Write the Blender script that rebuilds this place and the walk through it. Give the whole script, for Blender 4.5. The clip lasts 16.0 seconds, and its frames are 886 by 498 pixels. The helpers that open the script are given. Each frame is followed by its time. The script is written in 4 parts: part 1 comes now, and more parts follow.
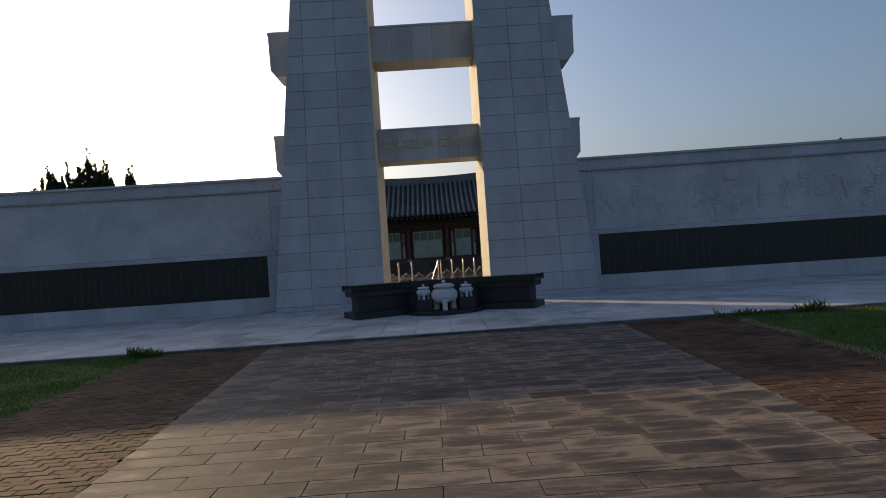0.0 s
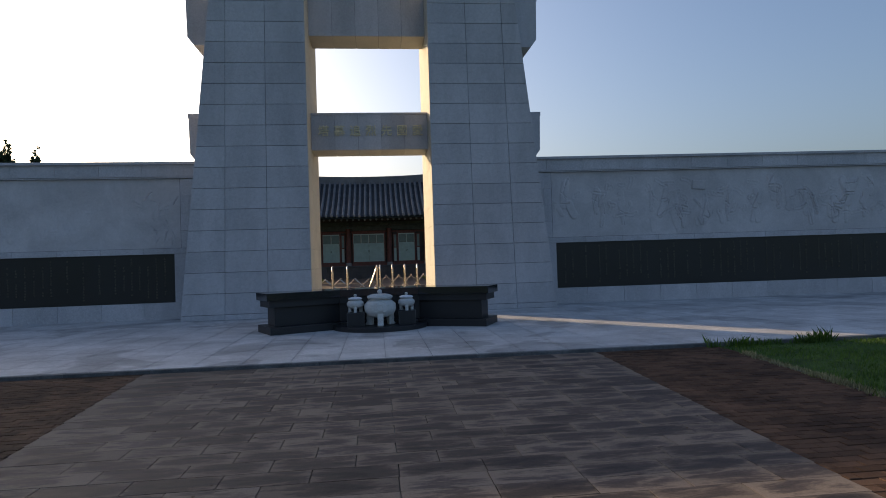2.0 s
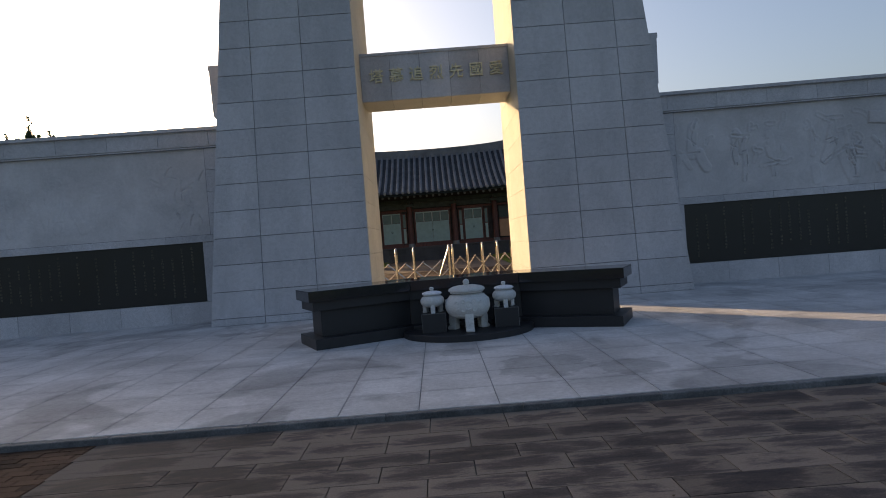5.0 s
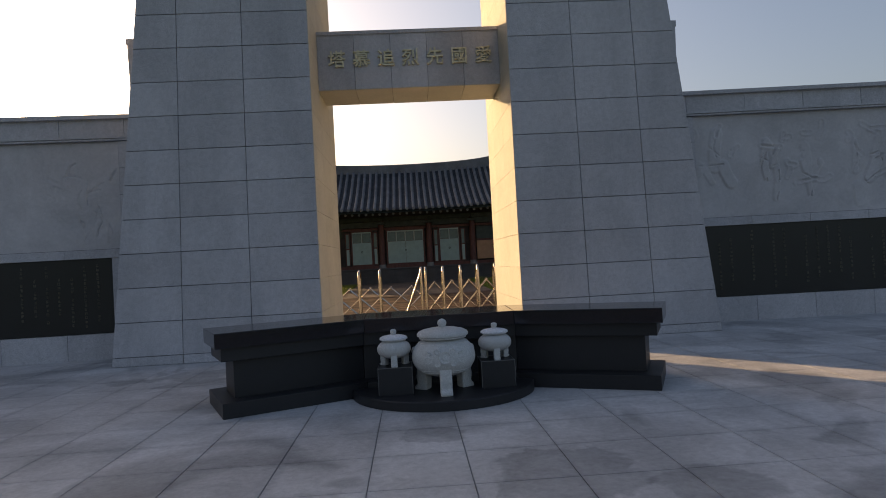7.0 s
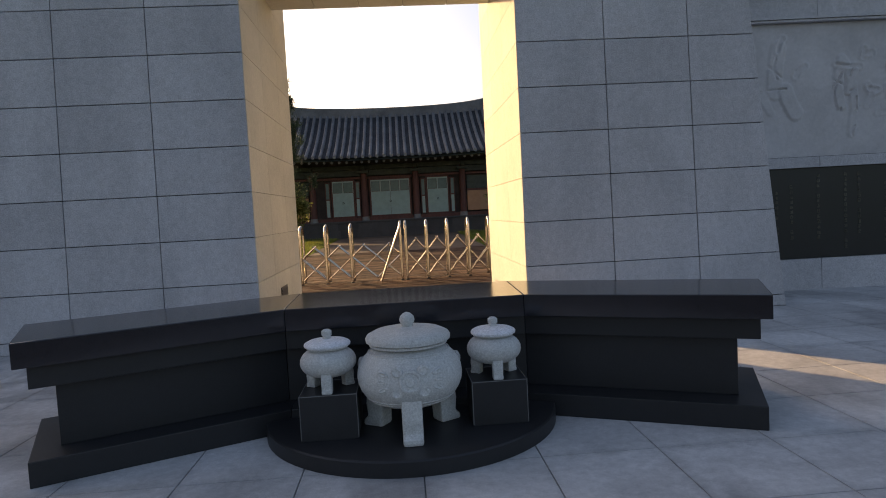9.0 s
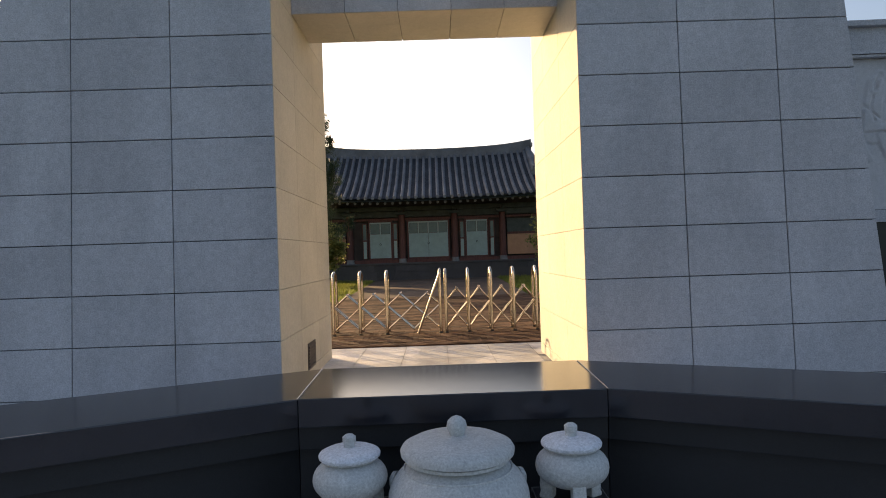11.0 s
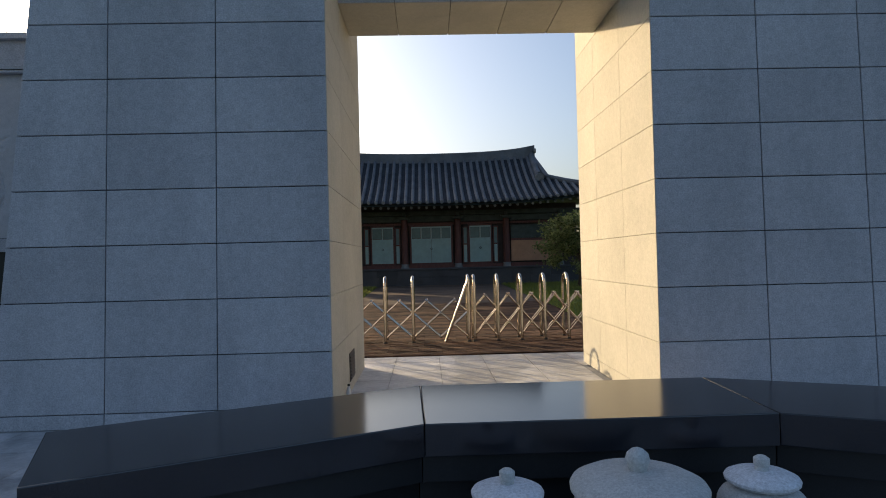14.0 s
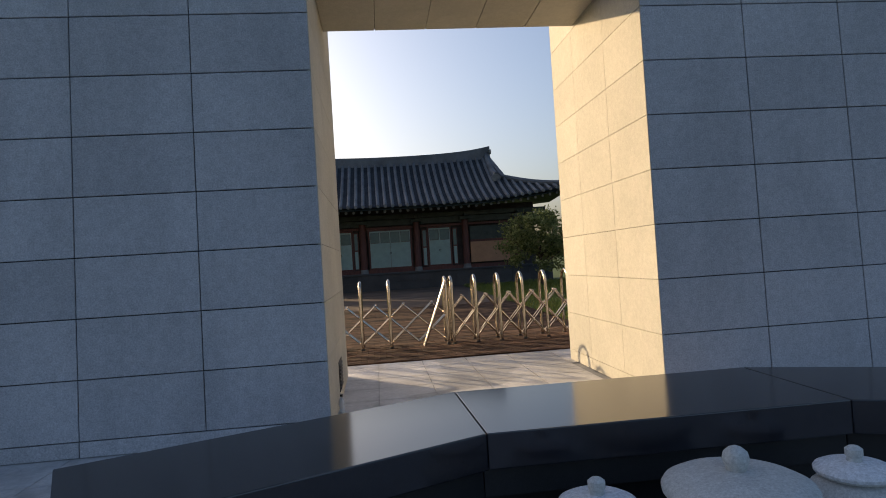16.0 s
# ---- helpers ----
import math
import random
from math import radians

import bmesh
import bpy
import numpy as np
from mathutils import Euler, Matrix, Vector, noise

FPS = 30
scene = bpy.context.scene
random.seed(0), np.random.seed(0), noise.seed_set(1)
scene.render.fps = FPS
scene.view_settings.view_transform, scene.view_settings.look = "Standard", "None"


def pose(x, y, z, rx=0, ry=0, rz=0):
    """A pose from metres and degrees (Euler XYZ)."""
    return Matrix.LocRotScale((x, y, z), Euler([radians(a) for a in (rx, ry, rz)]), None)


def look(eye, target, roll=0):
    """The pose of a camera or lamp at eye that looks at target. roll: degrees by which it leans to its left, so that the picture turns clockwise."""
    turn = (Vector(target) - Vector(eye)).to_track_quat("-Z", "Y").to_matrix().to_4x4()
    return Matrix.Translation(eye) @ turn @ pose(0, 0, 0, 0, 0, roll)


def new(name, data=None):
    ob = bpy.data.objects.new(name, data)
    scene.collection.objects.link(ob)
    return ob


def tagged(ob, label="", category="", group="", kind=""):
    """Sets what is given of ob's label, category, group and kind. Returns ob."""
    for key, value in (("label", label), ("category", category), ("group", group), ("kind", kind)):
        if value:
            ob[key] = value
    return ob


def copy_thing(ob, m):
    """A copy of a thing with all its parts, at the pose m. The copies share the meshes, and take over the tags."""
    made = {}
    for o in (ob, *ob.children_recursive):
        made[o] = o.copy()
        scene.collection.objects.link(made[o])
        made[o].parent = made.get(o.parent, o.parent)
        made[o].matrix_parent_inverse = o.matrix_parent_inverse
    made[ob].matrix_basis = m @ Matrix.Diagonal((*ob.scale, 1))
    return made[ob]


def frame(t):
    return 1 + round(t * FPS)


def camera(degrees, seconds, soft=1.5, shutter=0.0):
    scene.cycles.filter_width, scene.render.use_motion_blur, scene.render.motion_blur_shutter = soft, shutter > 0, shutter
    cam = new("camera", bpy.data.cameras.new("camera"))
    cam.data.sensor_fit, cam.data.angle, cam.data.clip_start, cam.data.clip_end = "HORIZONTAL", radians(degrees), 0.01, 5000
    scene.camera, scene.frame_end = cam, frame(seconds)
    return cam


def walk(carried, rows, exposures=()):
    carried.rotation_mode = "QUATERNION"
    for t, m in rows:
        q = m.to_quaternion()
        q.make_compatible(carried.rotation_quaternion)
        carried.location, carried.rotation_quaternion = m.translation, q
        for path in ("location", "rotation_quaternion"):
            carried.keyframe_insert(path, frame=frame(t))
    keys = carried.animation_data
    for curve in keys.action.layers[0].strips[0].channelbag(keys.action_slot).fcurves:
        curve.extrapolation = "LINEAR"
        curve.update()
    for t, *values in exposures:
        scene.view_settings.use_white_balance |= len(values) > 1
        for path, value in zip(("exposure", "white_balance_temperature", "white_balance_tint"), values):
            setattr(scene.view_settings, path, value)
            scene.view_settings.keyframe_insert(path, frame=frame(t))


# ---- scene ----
# ---- camera ----
cam = camera(71.3, 16.0, soft=0.95)
PATH = [
    (0, (0.26, -4.976, 1.524), (0.294, -2.976, 1.548), -3.8),
    (0.5, (0.328, -4.265, 1.509), (0.43, -2.268, 1.535), -3.0),
    (1, (0.291, -3.665, 1.446), (0.381, -1.668, 1.51), -3.7),
    (1.5, (0.384, -2.994, 1.5), (0.579, -1.004, 1.537), -5.2),
    (2, (0.439, -2.387, 1.535), (0.655, -0.399, 1.568), -1.8),
    (2.5, (0.489, -1.69, 1.539), (0.593, 0.307, 1.57), -4.8),
    (3, (0.508, -0.944, 1.525), (0.538, 1.056, 1.526), -3.1),
    (3.5, (0.316, -0.266, 1.531), (0.283, 1.734, 1.504), -3.7),
    (5.8, (0.068, 2.931, 1.526), (0.157, 4.929, 1.501), -4.4),
    (6, (0.122, 3.186, 1.518), (0.246, 5.182, 1.5), -3.7),
    (6.5, (0.246, 3.903, 1.52), (0.377, 5.899, 1.506), -1.9),
    (7, (0.182, 4.644, 1.556), (0.289, 6.641, 1.592), -3.1),
    (7.5, (0.319, 5.443, 1.516), (0.426, 7.44, 1.551), -0.7),
    (8, (0.336, 6.139, 1.502), (0.452, 8.136, 1.501), -1.9),
    (8.2, (0.346, 6.426, 1.531), (0.5, 8.42, 1.517), -3.2),
    (10.3, (0.735, 8.38, 1.612), (0.751, 10.359, 1.323), -0.4),
    (10.5, (0.695, 8.438, 1.709), (0.693, 10.426, 1.491), 0.1),
    (11, (0.428, 8.462, 1.721), (0.446, 10.462, 1.734), -1.9),
    (11.5, (0.303, 8.557, 1.689), (0.286, 10.556, 1.746), -0.7),
    (12, (0.176, 8.78, 1.697), (0.158, 10.777, 1.815), -0.8),
    (12.5, (0.033, 8.832, 1.663), (-0.007, 10.827, 1.795), -0.9),
    (13, (-0.182, 8.821, 1.671), (-0.087, 10.816, 1.765), -4.3),
    (13.5, (-0.292, 8.884, 1.688), (-0.21, 10.882, 1.735), -1.0),
    (14, (-0.38, 8.954, 1.722), (-0.326, 10.953, 1.755), -1.4),
    (14.5, (-0.372, 9.12, 1.738), (-0.231, 11.114, 1.806), -1.0),
    (15, (-0.379, 9.212, 1.681), (-0.179, 11.199, 1.789), -1.3),
    (15.5, (-0.592, 9.226, 1.672), (-0.263, 11.198, 1.72), -1.5),
    (16, (-0.856, 9.253, 1.699), (-0.644, 11.241, 1.738), -3.6),
]
EXPOSURE = [(0.0, 0.1, 6500, 15), (1.0, 0.13, 6500, 15), (1.5, 0.3, 6450, 15), (2.0, 0.48, 6500, 15), (2.5, 0.38, 6500, 15), (3.0, 0.24, 6800, 16), (3.5, 0.36, 7200, 18), (5.8, 0.76, 7500, 18), (6.5, 0.42, 7900, 19), (7.0, 0.54, 8100, 20), (7.5, 0.56, 8100, 20), (8.0, 0.86, 8100, 20), (8.2, 0.9, 8100, 20), (10.3, 1.42, 8300, 20), (10.5, 1.58, 8300, 20), (11.0, 1.1, 7900, 18), (11.5, 0.45, 7400, 16), (12.3, 0.42, 6500, 12), (14.0, 0.54, 6500, 12), (16.0, 0.5, 6700, 15)]
walk(cam, [(t, look(eye, target, roll)) for t, eye, target, roll in PATH], EXPOSURE)

# ---- light: low sun behind the monument, clear sky ----
SUN_AZ, SUN_EL = -39.6, 13.8          # degrees clockwise from +y, and above the horizon
world = bpy.data.worlds.new("sky")
scene.world = world
world.use_nodes = True
wn = world.node_tree
sky = wn.nodes.new("ShaderNodeTexSky")
sky.sky_type = "NISHITA"
sky.sun_disc = False
sky.sun_elevation, sky.sun_rotation = radians(SUN_EL), radians(SUN_AZ)
sky.air_density, sky.dust_density, sky.ozone_density = 1.0, 4.6, 2.9
wn.nodes["Background"].inputs["Strength"].default_value = 0.15
wn.links.new(sky.outputs["Color"], wn.nodes["Background"].inputs["Color"])
sun_data = bpy.data.lights.new("sun", "SUN")
sun_data.energy, sun_data.angle, sun_data.color = 4.4, radians(0.55), (1.0, 0.76, 0.44)
sun_way = Vector((math.sin(radians(SUN_AZ)) * math.cos(radians(SUN_EL)), math.cos(radians(SUN_AZ)) * math.cos(radians(SUN_EL)), math.sin(radians(SUN_EL))))
sun = new("sun", sun_data)
sun.matrix_world = look(sun_way * 100, (0, 0, 0))


# ---- materials ----
def material(name, rough=0.7, metal=0.0, spec=0.5):
    m = bpy.data.materials.new(name)
    m.use_nodes = True
    nt = m.node_tree
    b = nt.nodes["Principled BSDF"]
    b.inputs["Roughness"].default_value = rough
    b.inputs["Metallic"].default_value = metal
    b.inputs["Specular IOR Level"].default_value = spec
    return m, nt, b


def coords(nt, scale=(1, 1, 1)):
    """World-sized coordinates from the geometry's own position."""
    g = nt.nodes.new("ShaderNodeNewGeometry")
    mp = nt.nodes.new("ShaderNodeMapping")
    mp.inputs["Scale"].default_value = scale
    nt.links.new(g.outputs["Position"], mp.inputs["Vector"])
    return mp.outputs["Vector"]


def noise_tex(nt, vec, scale, detail=4, rough=0.6, dist=0.0):
    n = nt.nodes.new("ShaderNodeTexNoise")
    n.inputs["Scale"].default_value, n.inputs["Detail"].default_value = scale, detail
    n.inputs["Roughness"].default_value, n.inputs["Distortion"].default_value = rough, dist
    nt.links.new(vec, n.inputs["Vector"])
    return n.outputs["Fac"]


def ramp(nt, fac, stops):
    r = nt.nodes.new("ShaderNodeValToRGB")
    els = r.color_ramp.elements
    while len(els) < len(stops):
        els.new(0.5)
    for e, (p, c) in zip(els, stops):
        e.position, e.color = p, (*c, 1) if len(c) == 3 else c
    nt.links.new(fac, r.inputs["Fac"])
    return r.outputs["Color"]


def mix(nt, a, b, fac, kind="MIX"):
    n = nt.nodes.new("ShaderNodeMix")
    n.data_type, n.blend_type = "RGBA", kind
    for value, slot in ((fac, n.inputs[0]), (a, n.inputs[6]), (b, n.inputs[7])):
        if isinstance(value, (int, float)):
            slot.default_value = value
        elif isinstance(value, tuple):
            slot.default_value = (*value, 1)
        else:
            nt.links.new(value, slot)
    return n.outputs[2]


def grey(v):
    return (v, v, v)


def bump(nt, b, height, strength=0.3, distance=0.01):
    n = nt.nodes.new("ShaderNodeBump")
    n.inputs["Strength"].default_value, n.inputs["Distance"].default_value = strength, distance
    nt.links.new(height, n.inputs["Height"])
    nt.links.new(n.outputs["Normal"], b.inputs["Normal"])


def per_piece(nt, low, high, island=False):
    if island:
        o = nt.nodes.new("ShaderNodeNewGeometry").outputs["Random Per Island"]
    else:
        o = nt.nodes.new("ShaderNodeObjectInfo").outputs["Random"]
    return ramp(nt, o, [(0, grey(low)), (1, grey(high))])


def maths(nt, kind, a, b=0.0, c=0.0):
    n = nt.nodes.new("ShaderNodeMath")
    n.operation = kind
    for slot, value in zip(n.inputs, (a, b, c)):
        if isinstance(value, (int, float)):
            slot.default_value = value
        else:
            nt.links.new(value, slot)
    return n.outputs[0]


def stone(name, base, speck=0.25, grain=90, rough=0.55, stain=0.2, piece=(0.9, 1.08), island=False, spec=0.4, tint=(1, 1, 1), relief=0.15, spread=(-0.1, 0.12), mottle=0.06, damp=0.0, stain_scale=0.7, stain_stretch=(1, 1, 1), grid=None):
    m, nt, b = material(name, rough, 0, spec)
    v = coords(nt)
    f = noise_tex(nt, v, grain, 3, 0.8)
    lo, hi = [tuple(c * base * k * t for c, t in zip((1, 1, 1), tint)) for k in (1 - speck, 1 + speck)]
    c = ramp(nt, f, [(0.32, lo), (0.68, hi)])
    mid = noise_tex(nt, coords(nt, stain_stretch), stain_scale, 6, 0.65, 0.4)
    c = mix(nt, c, ramp(nt, mid, [(0.35, grey(1 - stain)), (0.62, grey(1.05))]), 1.0, "MULTIPLY")
    patch = noise_tex(nt, v, 16, 5, 0.75)
    c = mix(nt, c, ramp(nt, patch, [(0.35, grey(1 - mottle)), (0.65, grey(1 + mottle))]), 1.0, "MULTIPLY")
    if damp:                              # old damp marks with a clear outline
        wet = noise_tex(nt, v, 0.42, 3, 0.55, 0.8)
        c = mix(nt, c, ramp(nt, wet, [(0.56, (1, 1, 1)), (0.60, grey(1 - damp))]), 1.0, "MULTIPLY")
        for px, py, wide, deep in ((1.25, 9.0, 0.62, 0.75), (2.1, 8.6, 0.5, 0.45), (0.3, 10.2, 0.35, 0.3)):
            off = nt.nodes.new("ShaderNodeMapping")
            off.vector_type = "TEXTURE"
            off.inputs["Location"].default_value, off.inputs["Scale"].default_value = (px, py, 0), (wide, deep, 1)
            nt.links.new(v, off.inputs["Vector"])
            far_off = nt.nodes.new("ShaderNodeVectorMath")
            far_off.operation = "LENGTH"
            nt.links.new(off.outputs["Vector"], far_off.inputs[0])
            rim = maths(nt, "MULTIPLY_ADD", noise_tex(nt, v, 2.6, 4, 0.6, 0.5), 0.75, maths(nt, "MULTIPLY", far_off.outputs["Value"], 0.6))
            c = mix(nt, c, ramp(nt, rim, [(0.84, grey(0.74)), (0.90, (1, 1, 1))]), 1.0, "MULTIPLY")
    if grid:                              # dirt creeping in from the joints here and there
        gx, gy, size = grid
        xyz = nt.nodes.new("ShaderNodeSeparateXYZ")
        nt.links.new(v, xyz.inputs[0])
        near = [maths(nt, "PINGPONG", maths(nt, "ADD", xyz.outputs[k], -g0), size / 2) for k, g0 in ((0, gx), (1, gy))]
        reach = maths(nt, "MULTIPLY", maths(nt, "SUBTRACT", noise_tex(nt, v, 1.1, 5, 0.7, 0.6), 0.45), 0.42)
        cover = maths(nt, "SUBTRACT", maths(nt, "MINIMUM", near[0], near[1]), reach)
        c = mix(nt, c, ramp(nt, maths(nt, "ADD", cover, 0.5), [(0.46, grey(0.84)), (0.54, (1, 1, 1))]), 1.0, "MULTIPLY")
    c = mix(nt, c, per_piece(nt, *piece, island=island), 1.0, "MULTIPLY")
    nt.links.new(c, b.inputs["Base Color"])
    r = nt.nodes.new("ShaderNodeMapRange")
    r.inputs["To Min"].default_value, r.inputs["To Max"].default_value = rough + spread[0], min(1, rough + spread[1])
    nt.links.new(mid, r.inputs["Value"])
    nt.links.new(r.outputs["Result"], b.inputs["Roughness"])
    bump(nt, b, f, relief, 0.004)
    return m


TILE, TILE_X0, TILE_Y0 = 0.745, -0.20, 10.42        # plaza paving grid
GRANITE = stone("grey_granite", 0.45, 0.24, 60, 0.6, 0.14, (0.92, 1.07), tint=(1.035, 1.0, 1.03), mottle=0.10, relief=0.35, spec=0.3, stain_stretch=(1.6, 1.6, 0.5))
GRANITE_WARM = stone("buff_granite", 0.44, 0.12, 90, 0.75, 0.10, (0.96, 1.04), tint=(1.05, 1.0, 0.86), spec=0.12)
GRANITE_RELIEF = stone("carved_granite", 0.50, 0.12, 120, 0.7, 0.2, (1, 1), tint=(1.05, 1.0, 1.0), spec=0.2)
POT_STONE = stone("pale_speckled_granite", 0.54, 0.22, 80, 0.8, 0.12, (0.97, 1.03), relief=0.45, tint=(1.0, 1.0, 0.97))
LID_STONE = stone("pale_lid_granite", 0.66, 0.24, 62, 0.65, 0.08, (0.97, 1.03), relief=0.5, tint=(0.99, 1.0, 1.04))
PLAZA = stone("plaza_granite", 0.55, 0.12, 120, 0.62, 0.32, (0.93, 1.05), tint=(1.02, 1.0, 0.99), stain_scale=0.8, mottle=0.12, damp=0.30, spec=0.22, grid=(TILE_X0, TILE_Y0, TILE))
PLAZA_FAR = stone("plaza_granite_far", 0.55, 0.12, 120, 0.62, 0.32, (0.93, 1.05), island=True, tint=(1.02, 1.0, 0.99), stain_scale=0.8, mottle=0.10, damp=0.22, spec=0.22, grid=(TILE_X0, TILE_Y0, TILE))
PLAZA_JOINT = stone("plaza_mortar", 0.27, 0.2, 60, 0.9, 0.2, (1, 1))
JOINT = stone("joint_mortar", 0.10, 0.2, 60, 0.9, 0.2, (1, 1))
BLACK = stone("polished_black_granite", 0.022, 0.3, 220, 0.11, 0.1, (0.9, 1.1), spec=0.62, relief=0.004, tint=(0.95, 0.95, 1.2), spread=(-0.02, 0.035))
BLACK_TABLET = stone("dark_engraved_granite", 0.013, 0.3, 220, 0.34, 0.15, (0.95, 1.05), spec=0.45, relief=0.02)
BLACK_HONED = stone("honed_black_granite", 0.026, 0.3, 220, 0.42, 0.1, (0.9, 1.1), spec=0.32, relief=0.03, tint=(0.98, 0.98, 1.06))
PEDESTAL_EDGE = stone("worn_black_granite_edge", 0.16, 0.2, 120, 0.5, 0.2, (0.9, 1.1))
KERB = stone("kerb_granite", 0.13, 0.25, 60, 0.7, 0.45, (0.8, 1.15), mottle=0.2, stain_scale=2.2)
HOUSE_STONE = stone("podium_stone", 0.07, 0.2, 30, 0.8, 0.3, (0.8, 1.1))


def slab_material(name, island=False):
    """Weathered brown stone paving; each slab keeps a dark damp patch inside paler edges."""
    m, nt, b = material(name, 0.82, 0, 0.2)
    f = noise_tex(nt, coords(nt), 70, 5, 0.75)
    c = ramp(nt, f, [(0.3, (0.140, 0.111, 0.091)), (0.7, (0.220, 0.177, 0.144))])
    if island:
        own = nt.nodes.new("ShaderNodeNewGeometry").outputs["Random Per Island"]
    else:
        own = nt.nodes.new("ShaderNodeObjectInfo").outputs["Random"]

    def own_noise(stretch, scale, detail, rough, dist):
        """Noise that differs from slab to slab."""
        n = nt.nodes.new("ShaderNodeTexNoise")
        n.noise_dimensions = "4D"
        n.inputs["Scale"].default_value, n.inputs["Detail"].default_value = scale, detail
        n.inputs["Roughness"].default_value, n.inputs["Distortion"].default_value = rough, dist
        nt.links.new(coords(nt, stretch), n.inputs["Vector"])
        nt.links.new(maths(nt, "MULTIPLY", own, 1.6), n.inputs["W"])
        return n.outputs["Fac"]

    swirl = own_noise((0.75, 3.0, 1), 2.3, 5, 0.6, 1.1)
    fine = own_noise((1.0, 2.8, 1), 9.0, 5, 0.62, 1.4)
    blot = maths(nt, "MULTIPLY_ADD", fine, 0.34, maths(nt, "MULTIPLY", swirl, 1.0))
    if not island:
        tc = nt.nodes.new("ShaderNodeTexCoord")
        xyz = nt.nodes.new("ShaderNodeSeparateXYZ")
        nt.links.new(tc.outputs["Object"], xyz.inputs[0])
        ax = maths(nt, "POWER", maths(nt, "ABSOLUTE", maths(nt, "MULTIPLY", xyz.outputs[0], 3.1)), 4.0)
        ay = maths(nt, "POWER", maths(nt, "ABSOLUTE", maths(nt, "MULTIPLY", xyz.outputs[1], 7.0)), 3.0)
        edge = maths(nt, "MINIMUM", maths(nt, "ADD", ax, ay), 1.3)
        blot = maths(nt, "MULTIPLY_ADD", edge, 0.17, blot)
        blot = maths(nt, "MULTIPLY_ADD", own, 0.12, blot)
        lo, hi = 0.67, 0.90
    else:
        lo, hi = 0.56, 0.80
    c = mix(nt, c, ramp(nt, blot, [(lo - 0.08, (0.20, 0.20, 0.235)), ((lo + hi) / 2 - 0.03, (0.42, 0.415, 0.455)), (hi, (1, 1, 1))]), 1.0, "MULTIPLY")
    c = mix(nt, c, per_piece(nt, 0.8, 1.16, island), 1.0, "MULTIPLY")
    nt.links.new(c, b.inputs["Base Color"])
    nt.links.new(ramp(nt, blot, [(lo, grey(0.68)), (hi, grey(0.95))]), b.inputs["Roughness"])
    bump(nt, b, maths(nt, "MULTIPLY_ADD", fine, 0.6, f), 0.35, 0.006)
    return m


SLAB, SLAB_FAR = slab_material("path_slab"), slab_material("path_slab_far", True)


def brick_material(name, island=False, stretch=(1, 1, 1), worn=0.5, pale=1.0):
    m, nt, b = material(name, 0.9, 0, 0.12)
    f = noise_tex(nt, coords(nt), 110, 4, 0.75)
    c = ramp(nt, f, [(0.3, (0.086, 0.052, 0.035)), (0.7, (0.155, 0.088, 0.055))])
    big = noise_tex(nt, coords(nt, stretch), 0.9, 6, 0.68, 0.5)
    c = mix(nt, c, ramp(nt, big, [(0.38, (worn, worn, worn)), (0.62, grey(pale))]), 1.0, "MULTIPLY")
    c = mix(nt, c, per_piece(nt, 0.6, 1.15, island), 1.0, "MULTIPLY")
    nt.links.new(c, b.inputs["Base Color"])
    bump(nt, b, f, 0.35, 0.006)
    return m


BRICK, BRICK_FAR = brick_material("red_paver"), brick_material("red_paver_far", True)
# court pavers vary from dark to pale in streaks along x
COURT_BRICK = brick_material("streaked_court_paver", True, (0.6, 3.2, 1), 0.22, 1.25)


def plain(name, colour, rough=0.6, metal=0.0, vary=0.15, scale=8, spec=0.4, grain=60, stretch=(1, 1, 1), relief=0.1):
    m, nt, b = material(name, rough, metal, spec)
    f = noise_tex(nt, coords(nt, stretch), scale, 5, 0.6)
    g = noise_tex(nt, coords(nt, stretch), grain, 2, 0.6)
    c = ramp(nt, f, [(0.3, tuple(x * (1 - vary) for x in colour)), (0.7, tuple(min(1, x * (1 + vary)) for x in colour))])
    c = mix(nt, c, ramp(nt, g, [(0.3, grey(0.9)), (0.7, grey(1.06))]), 1.0, "MULTIPLY")
    nt.links.new(c, b.inputs["Base Color"])
    bump(nt, b, g, relief, 0.003)
    return m


EARTH = plain("bare_earth", (0.10, 0.075, 0.052), 0.95, 0, 0.35, 0.8, 0.2, 40, relief=0.6)
COURT = plain("worn_court_brick", (0.12, 0.083, 0.06), 0.9, 0, 0.5, 0.7, 0.2, 60, (0.5, 2.5, 1), relief=0.4)
STEEL = plain("brushed_steel", (0.47, 0.415, 0.345), 0.2, 1.0, 0.06, 20, 0.5, 200, relief=0.02)
RUBBER = plain("black_rubber", (0.02, 0.02, 0.02), 0.8)
GOLD = plain("gilt_bronze", (0.62, 0.54, 0.36), 0.45, 0.35, 0.3, 14)
LETTER = plain("engraved_letter", (0.105, 0.095, 0.07), 0.7, 0, 0.45, 3)
# same tile as ROOF, with the shade between the ribs put into its colour
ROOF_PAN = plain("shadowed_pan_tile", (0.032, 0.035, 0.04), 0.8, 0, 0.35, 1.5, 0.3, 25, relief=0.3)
# colour lightened to carry the highlights along the ribs
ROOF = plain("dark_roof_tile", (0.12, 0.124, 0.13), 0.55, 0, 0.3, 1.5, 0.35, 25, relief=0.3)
ROOF_EDGE = plain("lime_tile_end", (0.19, 0.19, 0.18), 0.85, 0, 0.25, 4)
TIMBER_RED = plain("red_lacquered_timber", (0.11, 0.04, 0.03), 0.65, 0, 0.3, 3, 0.4, 40, (6, 6, 0.6))
TIMBER_GREEN = plain("faded_green_timber", (0.05, 0.062, 0.052), 0.7, 0, 0.3, 3)
